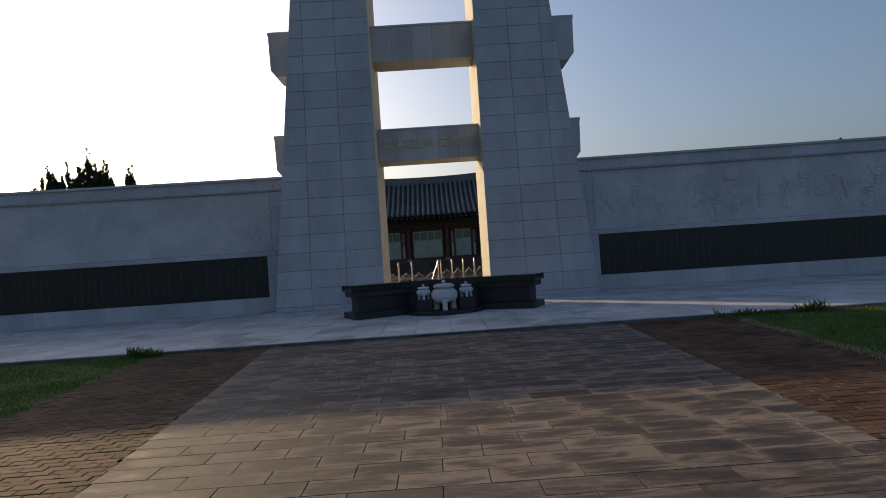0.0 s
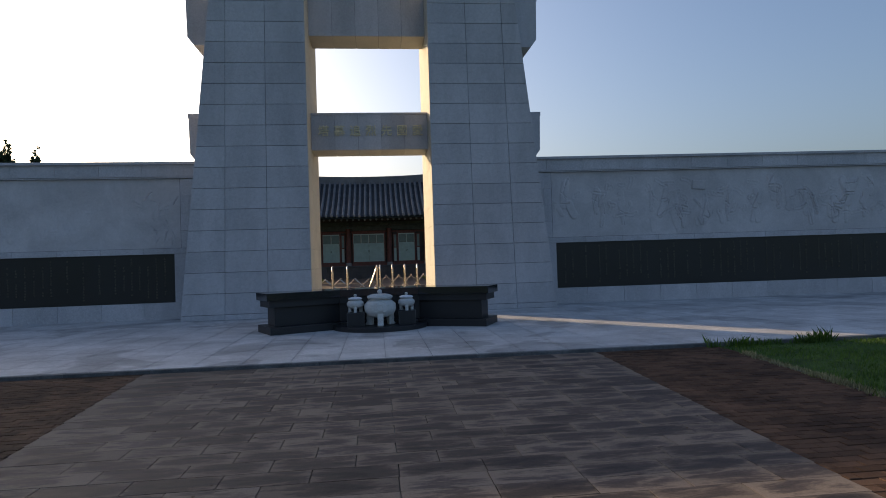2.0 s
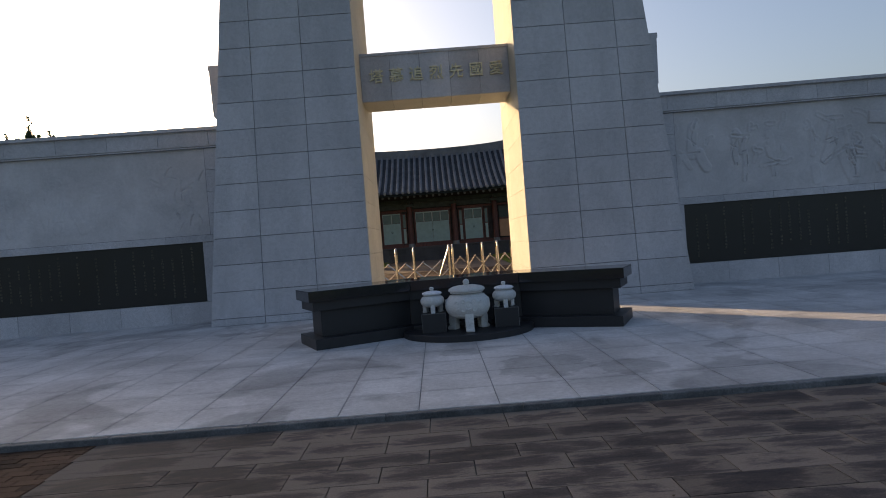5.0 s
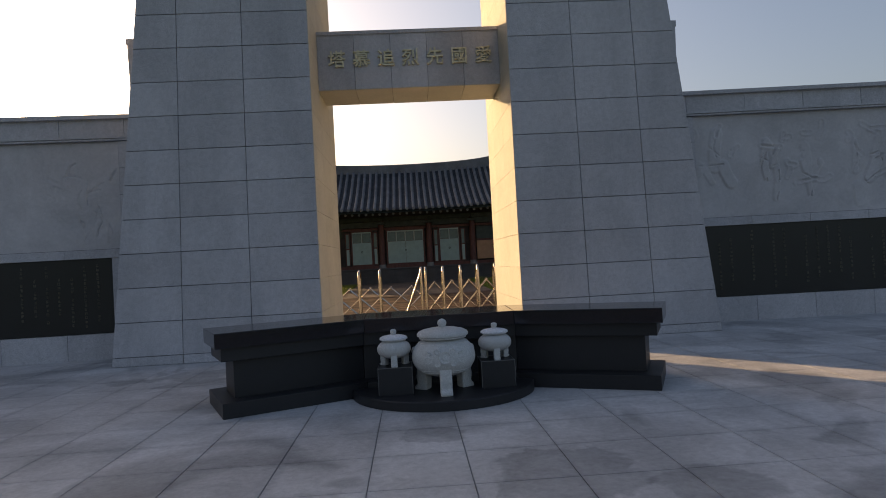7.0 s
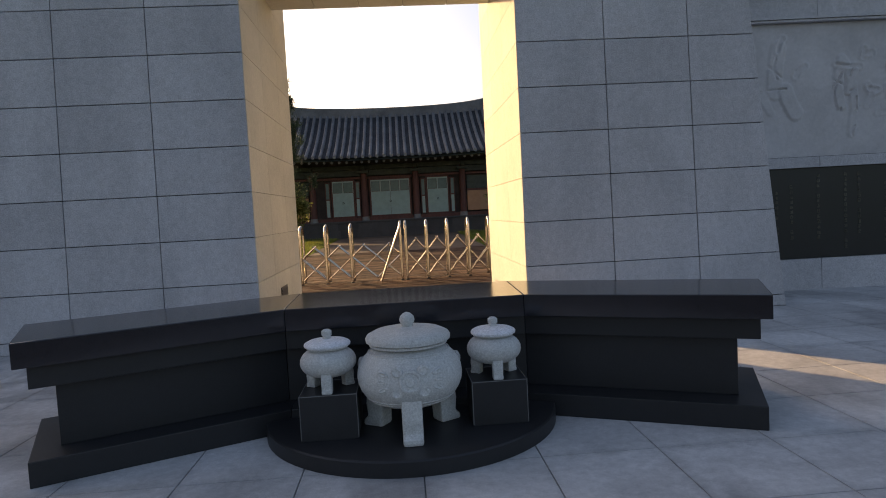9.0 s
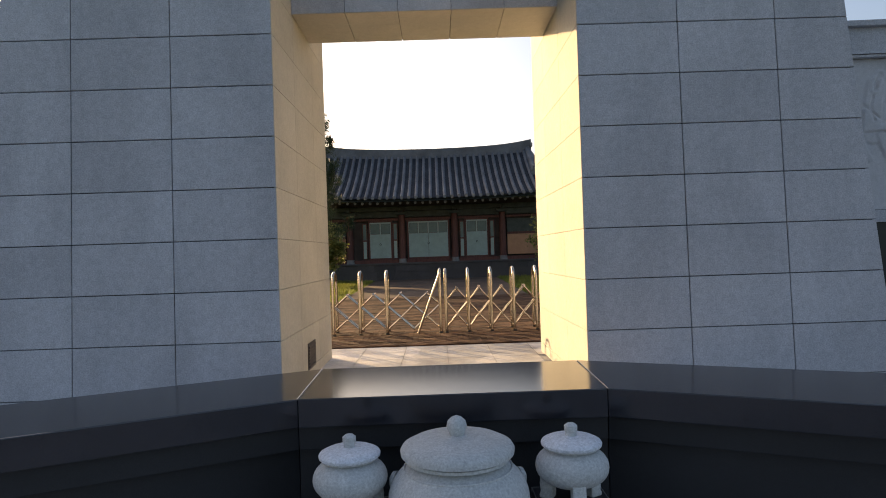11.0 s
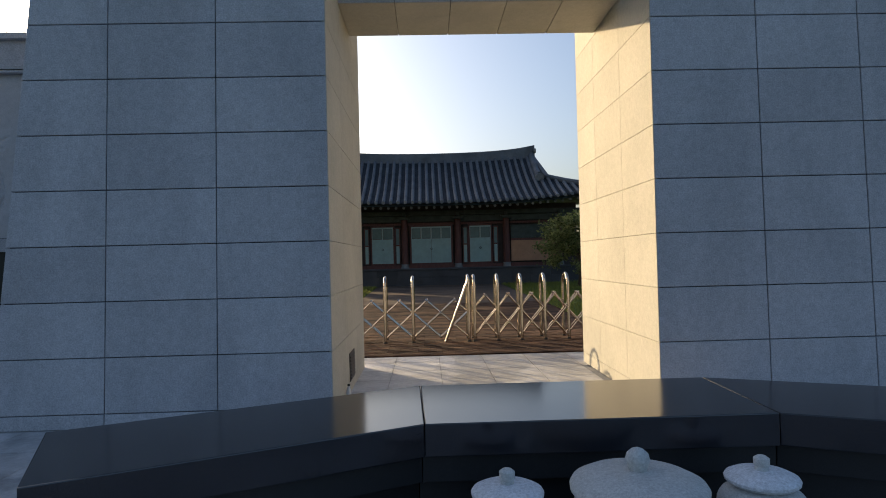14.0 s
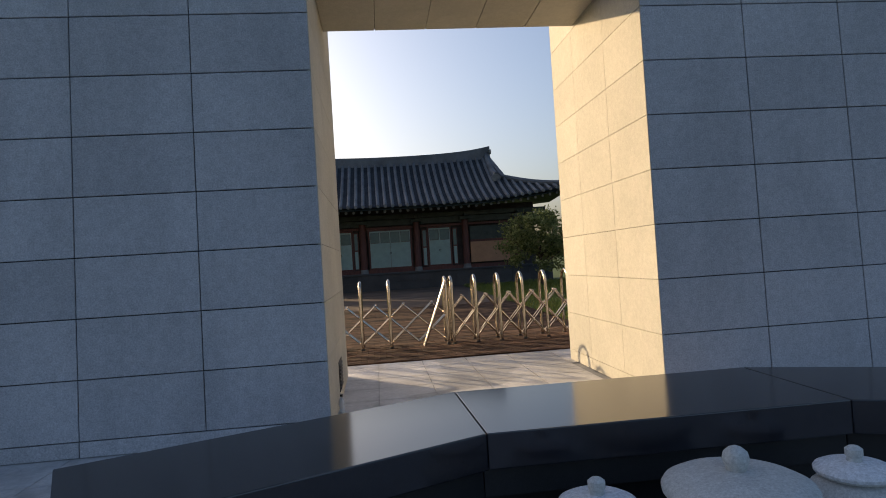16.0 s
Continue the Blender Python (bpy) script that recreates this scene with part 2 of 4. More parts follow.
DOOR_PANEL = plain("pale_green_door", (0.27, 0.37, 0.33), 0.65, 0, 0.1, 3)
DOOR_PAPER = plain("window_paper", (0.10, 0.16, 0.145), 0.4, 0, 0.15, 4)
OCHRE = plain("ochre_plaster", (0.42, 0.23, 0.13), 0.9, 0, 0.12, 2)
DARK_WALL = plain("dark_timber_wall", (0.05, 0.04, 0.035), 0.8, 0, 0.25, 3)
VENT = plain("grey_vent_metal", (0.07, 0.065, 0.06), 0.5, 0.6, 0.2, 10)
BARK = plain("bark", (0.09, 0.065, 0.045), 0.95, 0, 0.35, 9, 0.2, 30, (1, 1, 0.3), 0.8)


def leaf_material(name, dark, light, trans=0.25):
    m, nt, b = material(name, 0.6, 0, 0.35)
    o = nt.nodes.new("ShaderNodeNewGeometry").outputs["Random Per Island"]
    c = ramp(nt, o, [(0, dark), (1, light)])
    c = mix(nt, c, ramp(nt, noise_tex(nt, coords(nt), 1.3, 3), [(0.3, grey(0.7)), (0.7, grey(1.15))]), 1.0, "MULTIPLY")
    nt.links.new(c, b.inputs["Base Color"])
    t = nt.nodes.new("ShaderNodeBsdfTranslucent")
    nt.links.new(c, t.inputs["Color"])
    s = nt.nodes.new("ShaderNodeMixShader")
    s.inputs["Fac"].default_value = trans
    nt.links.new(b.outputs[0], s.inputs[1])
    nt.links.new(t.outputs[0], s.inputs[2])
    nt.links.new(s.outputs[0], nt.nodes["Material Output"].inputs["Surface"])
    return m


GRASS = leaf_material("lawn_grass", (0.055, 0.115, 0.014), (0.11, 0.195, 0.03), 0.35)
DRY_GRASS = leaf_material("dry_grass", (0.14, 0.14, 0.06), (0.36, 0.34, 0.20), 0.3)
TURF = plain("turf", (0.045, 0.085, 0.018), 0.95, 0, 0.4, 2.5, 0.2, 50, relief=0.8)
COURT_GRASS = leaf_material("yellowing_grass", (0.13, 0.16, 0.025), (0.27, 0.29, 0.06), 0.4)
LEAF = leaf_material("broad_leaf", (0.09, 0.115, 0.03), (0.34, 0.34, 0.12), 0.6)
NEEDLE = leaf_material("conifer_needle", (0.02, 0.038, 0.016), (0.05, 0.075, 0.03), 0.2)


# ---- building tools ----
class Shape:
    """Vertices and faces gathered into one mesh."""

    def __init__(self):
        self.v, self.f = [], []

    def add(self, verts, faces):
        n = len(self.v)
        self.v += [tuple(p) for p in verts]
        self.f += [[i + n for i in f] for f in faces]
        return self

    def box(self, x0, x1, y0, y1, z0, z1):
        v = [(x, y, z) for z in (z0, z1) for y in (y0, y1) for x in (x0, x1)]
        return self.add(v, [(0, 2, 3, 1), (4, 5, 7, 6), (0, 1, 5, 4), (2, 6, 7, 3), (0, 4, 6, 2), (1, 3, 7, 5)])

    def prism(self, poly, a, b, axis="z"):
        """A polygon given anticlockwise in the plane across axis, drawn out from a to b."""
        def put(u, w, h):
            return {"z": (u, w, h), "y": (u, h, w), "x": (h, u, w)}[axis]
        n = len(poly)
        v = [put(u, w, a) for u, w in poly] + [put(u, w, b) for u, w in poly]
        sides = [(i, (i + 1) % n, n + (i + 1) % n, n + i) for i in range(n)]
        faces = [tuple(range(n))[::-1], tuple(range(n, 2 * n))] + sides
        return self.add(v, [f[::-1] for f in faces] if axis == "y" else faces)

    def slab(self, poly, t, edge=0.005):
        """A thin piece lying on z = 0 with chamfered upper edges; poly anticlockwise."""
        n = len(poly)
        cx, cy = sum(p[0] for p in poly) / n, sum(p[1] for p in poly) / n
        w = max(abs(p[0] - cx) for p in poly)
        h = max(abs(p[1] - cy) for p in poly)
        ins = [(cx + (x - cx) * (1 - edge / w), cy + (y - cy) * (1 - edge / h)) for x, y in poly]
        v = [(x, y, 0) for x, y in poly] + [(x, y, t - edge) for x, y in poly] + [(x, y, t) for x, y in ins]
        f = [(i + k * n, (i + 1) % n + k * n, (i + 1) % n + (k + 1) * n, i + (k + 1) * n) for k in (0, 1) for i in range(n)]
        return self.add(v, f + [tuple(range(2 * n, 3 * n))])

    def tube(self, path, radii, sides=8, cap=True):
        pts = [Vector(p) for p in path]
        radii = radii if isinstance(radii, (list, tuple)) else [radii] * len(pts)
        v, f = [], []
        side = None
        for i, p in enumerate(pts):
            d = (pts[min(i + 1, len(pts) - 1)] - pts[max(i - 1, 0)]).normalized()
            if side is None:
                side = d.orthogonal().normalized()
            side = (side - d * side.dot(d)).normalized()
            up = d.cross(side)
            for k in range(sides):
                a = 2 * math.pi * k / sides
                v.append(p + radii[i] * (math.cos(a) * side + math.sin(a) * up))
        for i in range(len(pts) - 1):
            for k in range(sides):
                a, b = i * sides + k, i * sides + (k + 1) % sides
                f.append((a, b, b + sides, a + sides))
        if cap:
            f += [tuple(range(sides))[::-1], tuple(range(len(v) - sides, len(v)))]
        return self.add(v, f)

    def lathe(self, profile, sides=48):
        """Radius and height pairs from below upwards, turned round z."""
        v = [(r * math.cos(2 * math.pi * k / sides), r * math.sin(2 * math.pi * k / sides), z) for r, z in profile for k in range(sides)]
        f = [(i * sides + k, i * sides + (k + 1) % sides, (i + 1) * sides + (k + 1) % sides, (i + 1) * sides + k) for i in range(len(profile) - 1) for k in range(sides)]
        n = len(profile) - 1
        return self.add(v, f + [tuple(range(sides))[::-1], tuple(range(n * sides, (n + 1) * sides))])

    def mesh(self, name, mat, smooth=False, bevel=0.0):
        me = bpy.data.meshes.new(name)
        me.from_pydata(self.v, [], self.f)
        if bevel:
            bm = bmesh.new()
            bm.from_mesh(me)
            bmesh.ops.bevel(bm, geom=bm.edges[:], offset=bevel, segments=2, affect="EDGES", profile=0.6)
            bm.to_mesh(me)
            bm.free()
        me.materials.append(mat)
        if smooth:
            me.shade_smooth()
            me.set_sharp_from_angle(angle=radians(38))
        me.update()
        return me


def part(name, shape, mat, parent=None, label="", smooth=False, bevel=0.0, m=None):
    """One mesh object, under a thing or a part where one is given."""
    me = shape if isinstance(shape, bpy.types.Mesh) else shape.mesh(name, mat, smooth, bevel)
    ob = new(name, me)
    ob.parent = parent
    if m is not None:
        ob.matrix_basis = m
    return tagged(ob, label) if label else ob


def thing(name, at, label, category, group="", kind=""):
    ob = new(name)
    ob.empty_display_size = 0.2
    ob.matrix_basis = at if isinstance(at, Matrix) else Matrix.Translation(at)
    return tagged(ob, label, category, group, kind)


PIECES = {}


def piece_mesh(name, poly, t, mat, edge=0.005):
    key = (name, mat.name, t, tuple((round(x, 3), round(y, 3)) for x, y in poly))
    if key not in PIECES:
        PIECES[key] = Shape().slab(poly, t, edge).mesh(name, mat)
    return PIECES[key]


def rect(w, h, gap=0.0):
    return [(-w / 2 + gap, -h / 2 + gap), (w / 2 - gap, -h / 2 + gap), (w / 2 - gap, h / 2 - gap), (-w / 2 + gap, h / 2 - gap)]


def facing(x, y, z, way):
    """A pose that lays a slab's own x along the wall, its y upwards and its z out of the wall."""
    if way == "-y":
        cols = ((1, 0, 0), (0, 0, 1), (0, -1, 0))
    elif way == "+y":
        cols = ((-1, 0, 0), (0, 0, 1), (0, 1, 0))
    elif way == "-x":
        cols = ((0, -1, 0), (0, 0, 1), (-1, 0, 0))
    elif way == "+x":
        cols = ((0, 1, 0), (0, 0, 1), (1, 0, 0))
    else:                                  # downwards
        cols = ((1, 0, 0), (0, -1, 0), (0, 0, -1))
    m = Matrix([(*[c[i] for c in cols], (x, y, z)[i]) for i in range(3)] + [(0, 0, 0, 1)])
    return m


# ---- plan, in metres ----
XC = 0.36                                   # middle of the monument
IN, OUT0, BATTER = 1.78, 5.43, 0.107        # inner face, outer face at the ground, lean of the outer face
YF, YB = 15.65, 18.98                       # front and back of the towers
TOP = 13.0
WALL_TURN, TABLET_L, TABLET_R = 2.4, 0.94, 0.84   # lean of the wing walls towards the plaza; where the tablets begin
BOTTLE = (-1.375, 16.62, 0.0)
ROW0, ROW = 0.16, 0.597                     # plinth course and height of a panel course
COLS = (2.99, 4.165)                         # upright joints, from the middle
PLAZA_Y = 7.40                               # edge of the plaza
KERB_W = 0.085                              # breadth of the kerb's top
LOW = -0.06                                 # height of the path and lawns below the plaza


def lines_at(y):
    """Edges of the lawn, path, path and lawn again at y; the path widens a little towards the plaza."""
    return -4.75 - 0.088 * y, -2.52 - 0.079 * y, 3.52 + 0.06 * y, 5.35 + 0.10 * y



# ---- ground, one sheet to the horizon ----
g = Shape()
xs, ys = (-900, -60, 60, 900), (-900, -60, 20.0, 43.0, 60.0, 900)
hz = (-0.13, -0.13, -0.10, 0.13, 0.13, 0.13)
g.add([(x, y, z) for y, z in zip(ys, hz) for x in xs], [(r * 4 + c, r * 4 + c + 1, r * 4 + c + 5, r * 4 + c + 4) for r in range(5) for c in range(3)])
tagged(part("ground", g, TURF), "rough turf running out around the memorial", "ground", kind="structure")


def court_z(y):
    return 0.30 * max(0.0, min(1.0, (y - 20.0) / 23.0))


# court between the gateway and the hall
c = Shape()
yy = [20.0 + 24.0 * i / 22 for i in range(23)]
c.add([(x, y, court_z(y) + 0.0) for y in yy for x in (-3.05, 3.65)], [(2 * i, 2 * i + 1, 2 * i + 3, 2 * i + 2) for i in range(22)])
court = tagged(part("road", c, COURT), "worn reddish brick court leading to the wooden hall", "court", kind="structure")

# ---- monument: two tapering granite towers joined by two beams ----
monument = thing("memorial_gate", (XC, 0, 0), "tall pair of grey granite towers joined by beams", "monument")


def half_out(z):
    return OUT0 - BATTER * z


def joint_x(k, z):
    """Upright joints lean inwards a little, the outer one more."""
    return IN if k == 0 else COLS[k - 1] - (0.012, 0.024)[k - 1] * (z - 2.0)


for side in (-1, 1):
    core = Shape()
    a, b0, b1 = side * (IN + 0.03), side * (OUT0 - 0.03), side * (half_out(TOP) - 0.03)
    poly = [(a, 0), (b0, 0), (b1, TOP), (a, TOP)]
    core.prism(poly if side > 0 else poly[::-1], YF + 0.03, YB - 0.03, "y")
    tower = part("tower", core, JOINT, monument, "battered tower clad in grey granite panels")
    rows = [(0.0, ROW0)] + [(ROW0 + ROW * k, ROW0 + ROW * (k + 1)) for k in range(22) if ROW0 + ROW * (k + 1) < TOP]
    G = 0.005
    for z0, z1 in rows:
        h = z1 - z0
        edges = [0, 1, 2] if z0 > 0 else [0, 2]
        for k, col in enumerate(edges):
            last = k == len(edges) - 1
            a0, a1 = joint_x(col, z0), joint_x(col, z1)
            u0, u1 = (half_out(z0), half_out(z1)) if last else (joint_x(edges[k + 1], z0), joint_x(edges[k + 1], z1))
            if last and min(u0, u1) - a0 < 0.06:
                continue
            mid = (a0 + u0) / 2
            q = [(a0 + G - mid, -h / 2 + G), (u0 - G - mid, -h / 2 + G), (u1 - G - mid, h / 2 - G), (a1 + G - mid, h / 2 - G)]
            proud = 0.03 if z0 > 0 else 0.035
            if side < 0:
                q = [(-x, y) for x, y in q][::-1]
            part("granite_panel", piece_mesh("granite_panel", q, proud, GRANITE), None, tower, m=facing(side * mid, YF + 0.03, (z0 + z1) / 2, "-y"))
            part("granite_panel", piece_mesh("granite_panel", [(-x, y) for x, y in q][::-1], proud, GRANITE), None, tower, m=facing(side * mid, YB - 0.03, (z0 + z1) / 2, "+y"))
        # reveal of the gateway
        for ya, yb in ((YF, 16.76), (16.76, 17.96), (17.96, YB)):
            yc, step = (ya + yb) / 2, yb - ya
            part("granite_panel", piece_mesh("granite_panel", rect(step, h, 0.0022), 0.03, GRANITE_WARM, 0.002), None, tower, m=facing(side * (IN + 0.03), yc, (z0 + z1) / 2, "-x" if side > 0 else "+x"))
    # outer, leaning side
    lean = Shape()
    lean.prism([(0, 0), (0.03, 0), (0.03, TOP), (0, TOP)], YF + 0.02, YB - 0.02, "y")
    lean.v = [(side * (half_out(z) - 0.032 + x), y, z) for x, y, z in lean.v]
    if side < 0:
        lean.f = [f[::-1] for f in lean.f]
    part("side_cladding", lean, GRANITE, tower)

BY0, BY1 = 16.70, 17.85
for z0, z1 in ((4.97, 6.07), (8.49, 9.72)):
    beam = part("beam", Shape().box(-IN - 0.05, IN + 0.05, BY0 + 0.02, BY1 - 0.02, z0 + 0.02, z1 - 0.02), JOINT, monument, "granite beam bridging the towers")
    n = 5
    w = 2 * IN / n
    for k in range(n):
        x = -IN + w * (k + 0.5)
        part("granite_panel", piece_mesh("granite_panel", rect(w, z1 - z0, 0.003), 0.02, GRANITE), None, beam, m=facing(x, BY0 + 0.02, (z0 + z1) / 2, "-y"))
        part("granite_panel", piece_mesh("granite_panel", rect(w, z1 - z0, 0.003), 0.02, GRANITE), None, beam, m=facing(x, BY1 - 0.02, (z0 + z1) / 2, "+y"))
        part("granite_panel", piece_mesh("granite_panel", rect(w, BY1 - BY0, 0.003), 0.02, GRANITE_WARM), None, beam, m=facing(x, (BY0 + BY1) / 2, z0 + 0.02, "down"))
    part("beam_cap", Shape().box(-IN + 0.002, IN - 0.002, BY0 - 0.03, BY1 + 0.03, z1 - 0.02, z1 + 0.045), GRANITE, beam)
    # beam ends that come out through the towers' outer sides
    for side in (-1, 1):
        zt = z1 + 0.05
        out = 5.38
        poly = [(half_out(z0) - 0.3, z0 - 0.31), (out - 0.22, z0 - 0.31), (out - 0.03, z0 - 0.06), (out, zt - 0.12), (out + 0.02, zt - 0.12), (out + 0.02, zt), (half_out(z1) - 0.3, zt)]
        poly = poly if side > 0 else [(-x, z) for x, z in poly][::-1]
        part("beam_end", Shape().prism(poly, BY0, BY1, "y"), GRANITE, monument, "corbelled granite beam end", bevel=0.01)

# gilt characters on the lower beam
for k, ch in enumerate("塔慕追烈先國愛"):
    cu = bpy.data.curves.new("character", "FONT")
    cu.body, cu.size, cu.extrude, cu.bevel_depth, cu.align_x, cu.align_y = ch, 0.35, 0.02, 0.004, "CENTER", "CENTER"
    tmp = bpy.data.objects.new("character_tmp", cu)
    scene.collection.objects.link(tmp)
    bpy.context.view_layer.update()
    me = bpy.data.meshes.new_from_object(tmp.evaluated_get(bpy.context.evaluated_depsgraph_get()))
    bpy.data.objects.remove(tmp)
    me.materials.clear()
    me.materials.append(GOLD)
    part("gilt_character", me, None, monument, "raised gilt character", m=facing(-1.405 + 0.479 * k, BY0 - 0.022, 5.54, "-y"))

# ---- wing walls with carved panel above a dark inscribed tablet ----
WY = 16.95                                  # face of the wall bands
SPAN = 20.0


def relief(length, height, seed, deep):
    """Low carving in flat layers with crisp outlines and thin cut folds, without figures."""
    rng = np.random.default_rng(seed)
    step = 0.016
    nx, nz = int(length / step), int(height / step)
    X, Z = np.meshgrid(np.linspace(0, length, nx), np.linspace(0, height, nz))
    H = np.zeros_like(X)

    def stroke(x0, z0, ang, ln, bend):
        """Distance from a curved line of three straight runs."""
        best = None
        for _ in range(3):
            dx, dz = math.cos(ang) * ln / 3, math.sin(ang) * ln / 3
            s = np.clip(((X - x0) * dx + (Z - z0) * dz) / (dx * dx + dz * dz), 0, 1)
            d = np.hypot(X - x0 - s * dx, Z - z0 - s * dz)
            best = d if best is None else np.minimum(best, d)
            x0, z0, ang = x0 + dx, z0 + dz, ang + bend
        return best

    def frame_at(x, z, w, h, tilt):
        """Signed distance from a tilted rectangle's outline."""
        u = (X - x) * math.cos(tilt) + (Z - z) * math.sin(tilt)
        q = (Z - z) * math.cos(tilt) - (X - x) * math.sin(tilt)
        return np.maximum(np.abs(u) - w / 2, np.abs(q) - h / 2)

    centre = 0.35
    while centre < length - 0.4:
        tall = rng.uniform(1.0, 1.75)
        lean = rng.normal(0, 0.12)
        for _ in range(4):                    # flat raised masses
            w = rng.uniform(0.06, 0.15)
            d = stroke(centre + rng.normal(0, 0.2), rng.uniform(0.1, tall * 0.75), 1.55 + lean + rng.normal(0, 0.25), rng.uniform(0.3, 0.8), rng.normal(0, 0.15))
            H = np.maximum(H, rng.uniform(0.008, 0.022) * np.clip((w - d) / 0.03, 0, 1))
        if rng.random() < 0.25:               # boards and banners
            d = frame_at(centre + rng.normal(0, 0.3), rng.uniform(0.5, 1.7), rng.uniform(0.2, 0.6), rng.uniform(0.15, 0.4), rng.normal(0.05, 0.12))
            H = np.where(d < 0, np.maximum(H * 0.4, 0.026), H)
            H = H - 0.02 * np.clip(1 - np.abs(d) / 0.02, 0, 1)
        for _ in range(11):                   # thin cut folds
            d = stroke(centre + rng.normal(0, 0.25), rng.uniform(0.15, tall), (1.5 if rng.random() < 0.7 else 0.3) + lean + rng.normal(0, 0.35), rng.uniform(0.12, 0.5), rng.normal(0, 0.25))
            H = H - rng.uniform(0.025, 0.055) * np.clip(1 - d / 0.020, 0, 1)
        for _ in range(5):                    # bold undercut strokes
            d = stroke(centre + rng.normal(0, 0.3), rng.uniform(0.5, 1.8), rng.choice((-0.5, 0.1, -0.1, 1.3)) + rng.normal(0, 0.2), rng.uniform(0.12, 0.42), rng.normal(0, 0.3))
            H = H - rng.uniform(0.025, 0.06) * np.clip(1 - d / 0.026, 0, 1) + 0.008 * np.clip(1 - np.abs(d - 0.05) / 0.03, 0, 1)
        centre += rng.uniform(0.6, 1.3)
    edge = np.minimum(np.minimum(X, length - X), np.minimum(Z, height - Z))
    H *= deep * np.clip(edge / 0.1, 0, 1)
    s = Shape()
    v = np.stack([X, -H, Z], -1).reshape(-1, 3).tolist()
    f = [(r * nx + q, r * nx + q + 1, (r + 1) * nx + q + 1, (r + 1) * nx + q) for r in range(nz - 1) for q in range(nx - 1)]
    return s.add(v, f)


for side, word in ((-1, "west"), (1, "east")):
    # u runs away from the tower along the wall
    turn = -side * WALL_TURN
    base = Matrix.Translation((XC + side * 5.0, WY, 0)) @ Matrix.Rotation(radians(turn), 4, "Z")
    wall = new("wall_" + word)
    wall.matrix_basis = base
    tagged(wall, "long grey granite memorial wall with carved upper panel", "wall", kind="structure")

    def span(u0, u1):
        return (u0, u1) if side > 0 else (-u1, -u0)

    def bx(u0, u1, y0, y1, z0, z1):
        a, b = span(u0, u1)
        return Shape().box(a, b, y0, y1, z0, z1)

    body = bx(-0.6, SPAN, 0.10, 0.62, 0, 4.60)
    part("wall_core", body, JOINT, wall)
    part("coping", bx(-0.6, SPAN, -0.10, 0.66, 4.63, 4.71), GRANITE, wall, bevel=0.008)
    u = -0.6
    while u < SPAN - 0.1:                     # frieze under the coping
        part("frieze_block", bx(u + 0.004, min(u + 1.2, SPAN) - 0.004, -0.02, 0.1, 4.30, 4.63), GRANITE, wall)
        u += 1.2
    part("moulding", bx(-0.6, SPAN, -0.05, 0.1, 4.26, 4.295), GRANITE, wall)
    part("moulding", bx(-0.6, SPAN, -0.03, 0.1, 4.22, 4.252), GRANITE, wall)
    a, b = span(0.756, SPAN - 0.6)
    part("carved_panel", relief(b - a, 2.09, 5 + side, 1.7 if side > 0 else 0.5), GRANITE_RELIEF, wall, "worn low-relief carved granite panel", smooth=True, m=Matrix.Translation((a, 0.062, 2.125)))
    for z in range(4):                        # blocks beside the carving
        part("jamb_block", bx(-0.6, 0.50, 0.0, 0.1, 2.125 + z * 0.522, 2.125 + (z + 1) * 0.522 - 0.008), GRANITE, wall)
        part("jamb_block", bx(0.506, 0.735, 0.015, 0.1, 2.125 + z * 0.522, 2.125 + (z + 1) * 0.522 - 0.008), GRANITE, wall)
    u = -0.6
    while u < SPAN - 0.1:                     # band between carving and tablet
        part("sill_block", bx(u + 0.004, min(u + 1.2, SPAN) - 0.004, -0.02, 0.1, 1.95, 2.115), GRANITE, wall)
        part("plinth_block", bx(u + 0.004, min(u + 1.2, SPAN) - 0.004, -0.03, 0.1, 0.0, 0.495), GRANITE, wall)
        u += 1.2
    t0 = TABLET_L if side < 0 else TABLET_R
    part("jamb_block", bx(-0.6, t0 - 0.006, 0.0, 0.1, 0.50, 1.945), GRANITE, wall)
    tablet = part("tablet", bx(t0, SPAN - 0.3, 0.03, 0.1, 0.50, 1.945), BLACK_TABLET, wall, "dark granite tablet engraved with columns of writing")
    bars = Shape()
    rng = random.Random(11 + side)
    u = t0 + 0.28
    while u < SPAN - 0.7:
        z = 1.84 - rng.choice((0, 0, 0.16, 0.24))
        end = rng.uniform(0.6, 0.95)
        while z > end:
            h = rng.uniform(0.05, 0.062)
            if rng.random() > 0.12:           # each sign: two upright and two or three level strokes
                w = rng.uniform(0.042, 0.056)
                a, b = span(u - w / 2, u + w / 2)
                for q in rng.sample((0.0, 0.32, 0.64, 0.9), 3):
                    k0, k1 = rng.uniform(0, 0.3), rng.uniform(0.7, 1)
                    bars.box(a + w * k0, a + w * k1, 0.024, 0.031, z - h * q - 0.007, z - h * q)
                for q in rng.sample((0.1, 0.45, 0.85), 2):
                    bars.box(a + w * q - 0.003, a + w * q + 0.003, 0.0235, 0.031, z - h, z - h * rng.uniform(0, 0.4))
            z -= h + 0.026
        u += rng.choice((0.22, 0.22, 0.24, 0.44))
    tagged(part("inscription", bars, LETTER, tablet, "columns of small engraved writing"), kind="stuff")

# ---- altar of polished black granite ----
AX, AY = 0.49, 12.05
altar = thing("stone_altar", (AX, AY, 0), "low bent altar table of polished black granite", "altar")
ANG = math.atan2(0.72, 1.53)                # bend of the wings
WING = math.hypot(1.53, 0.72)


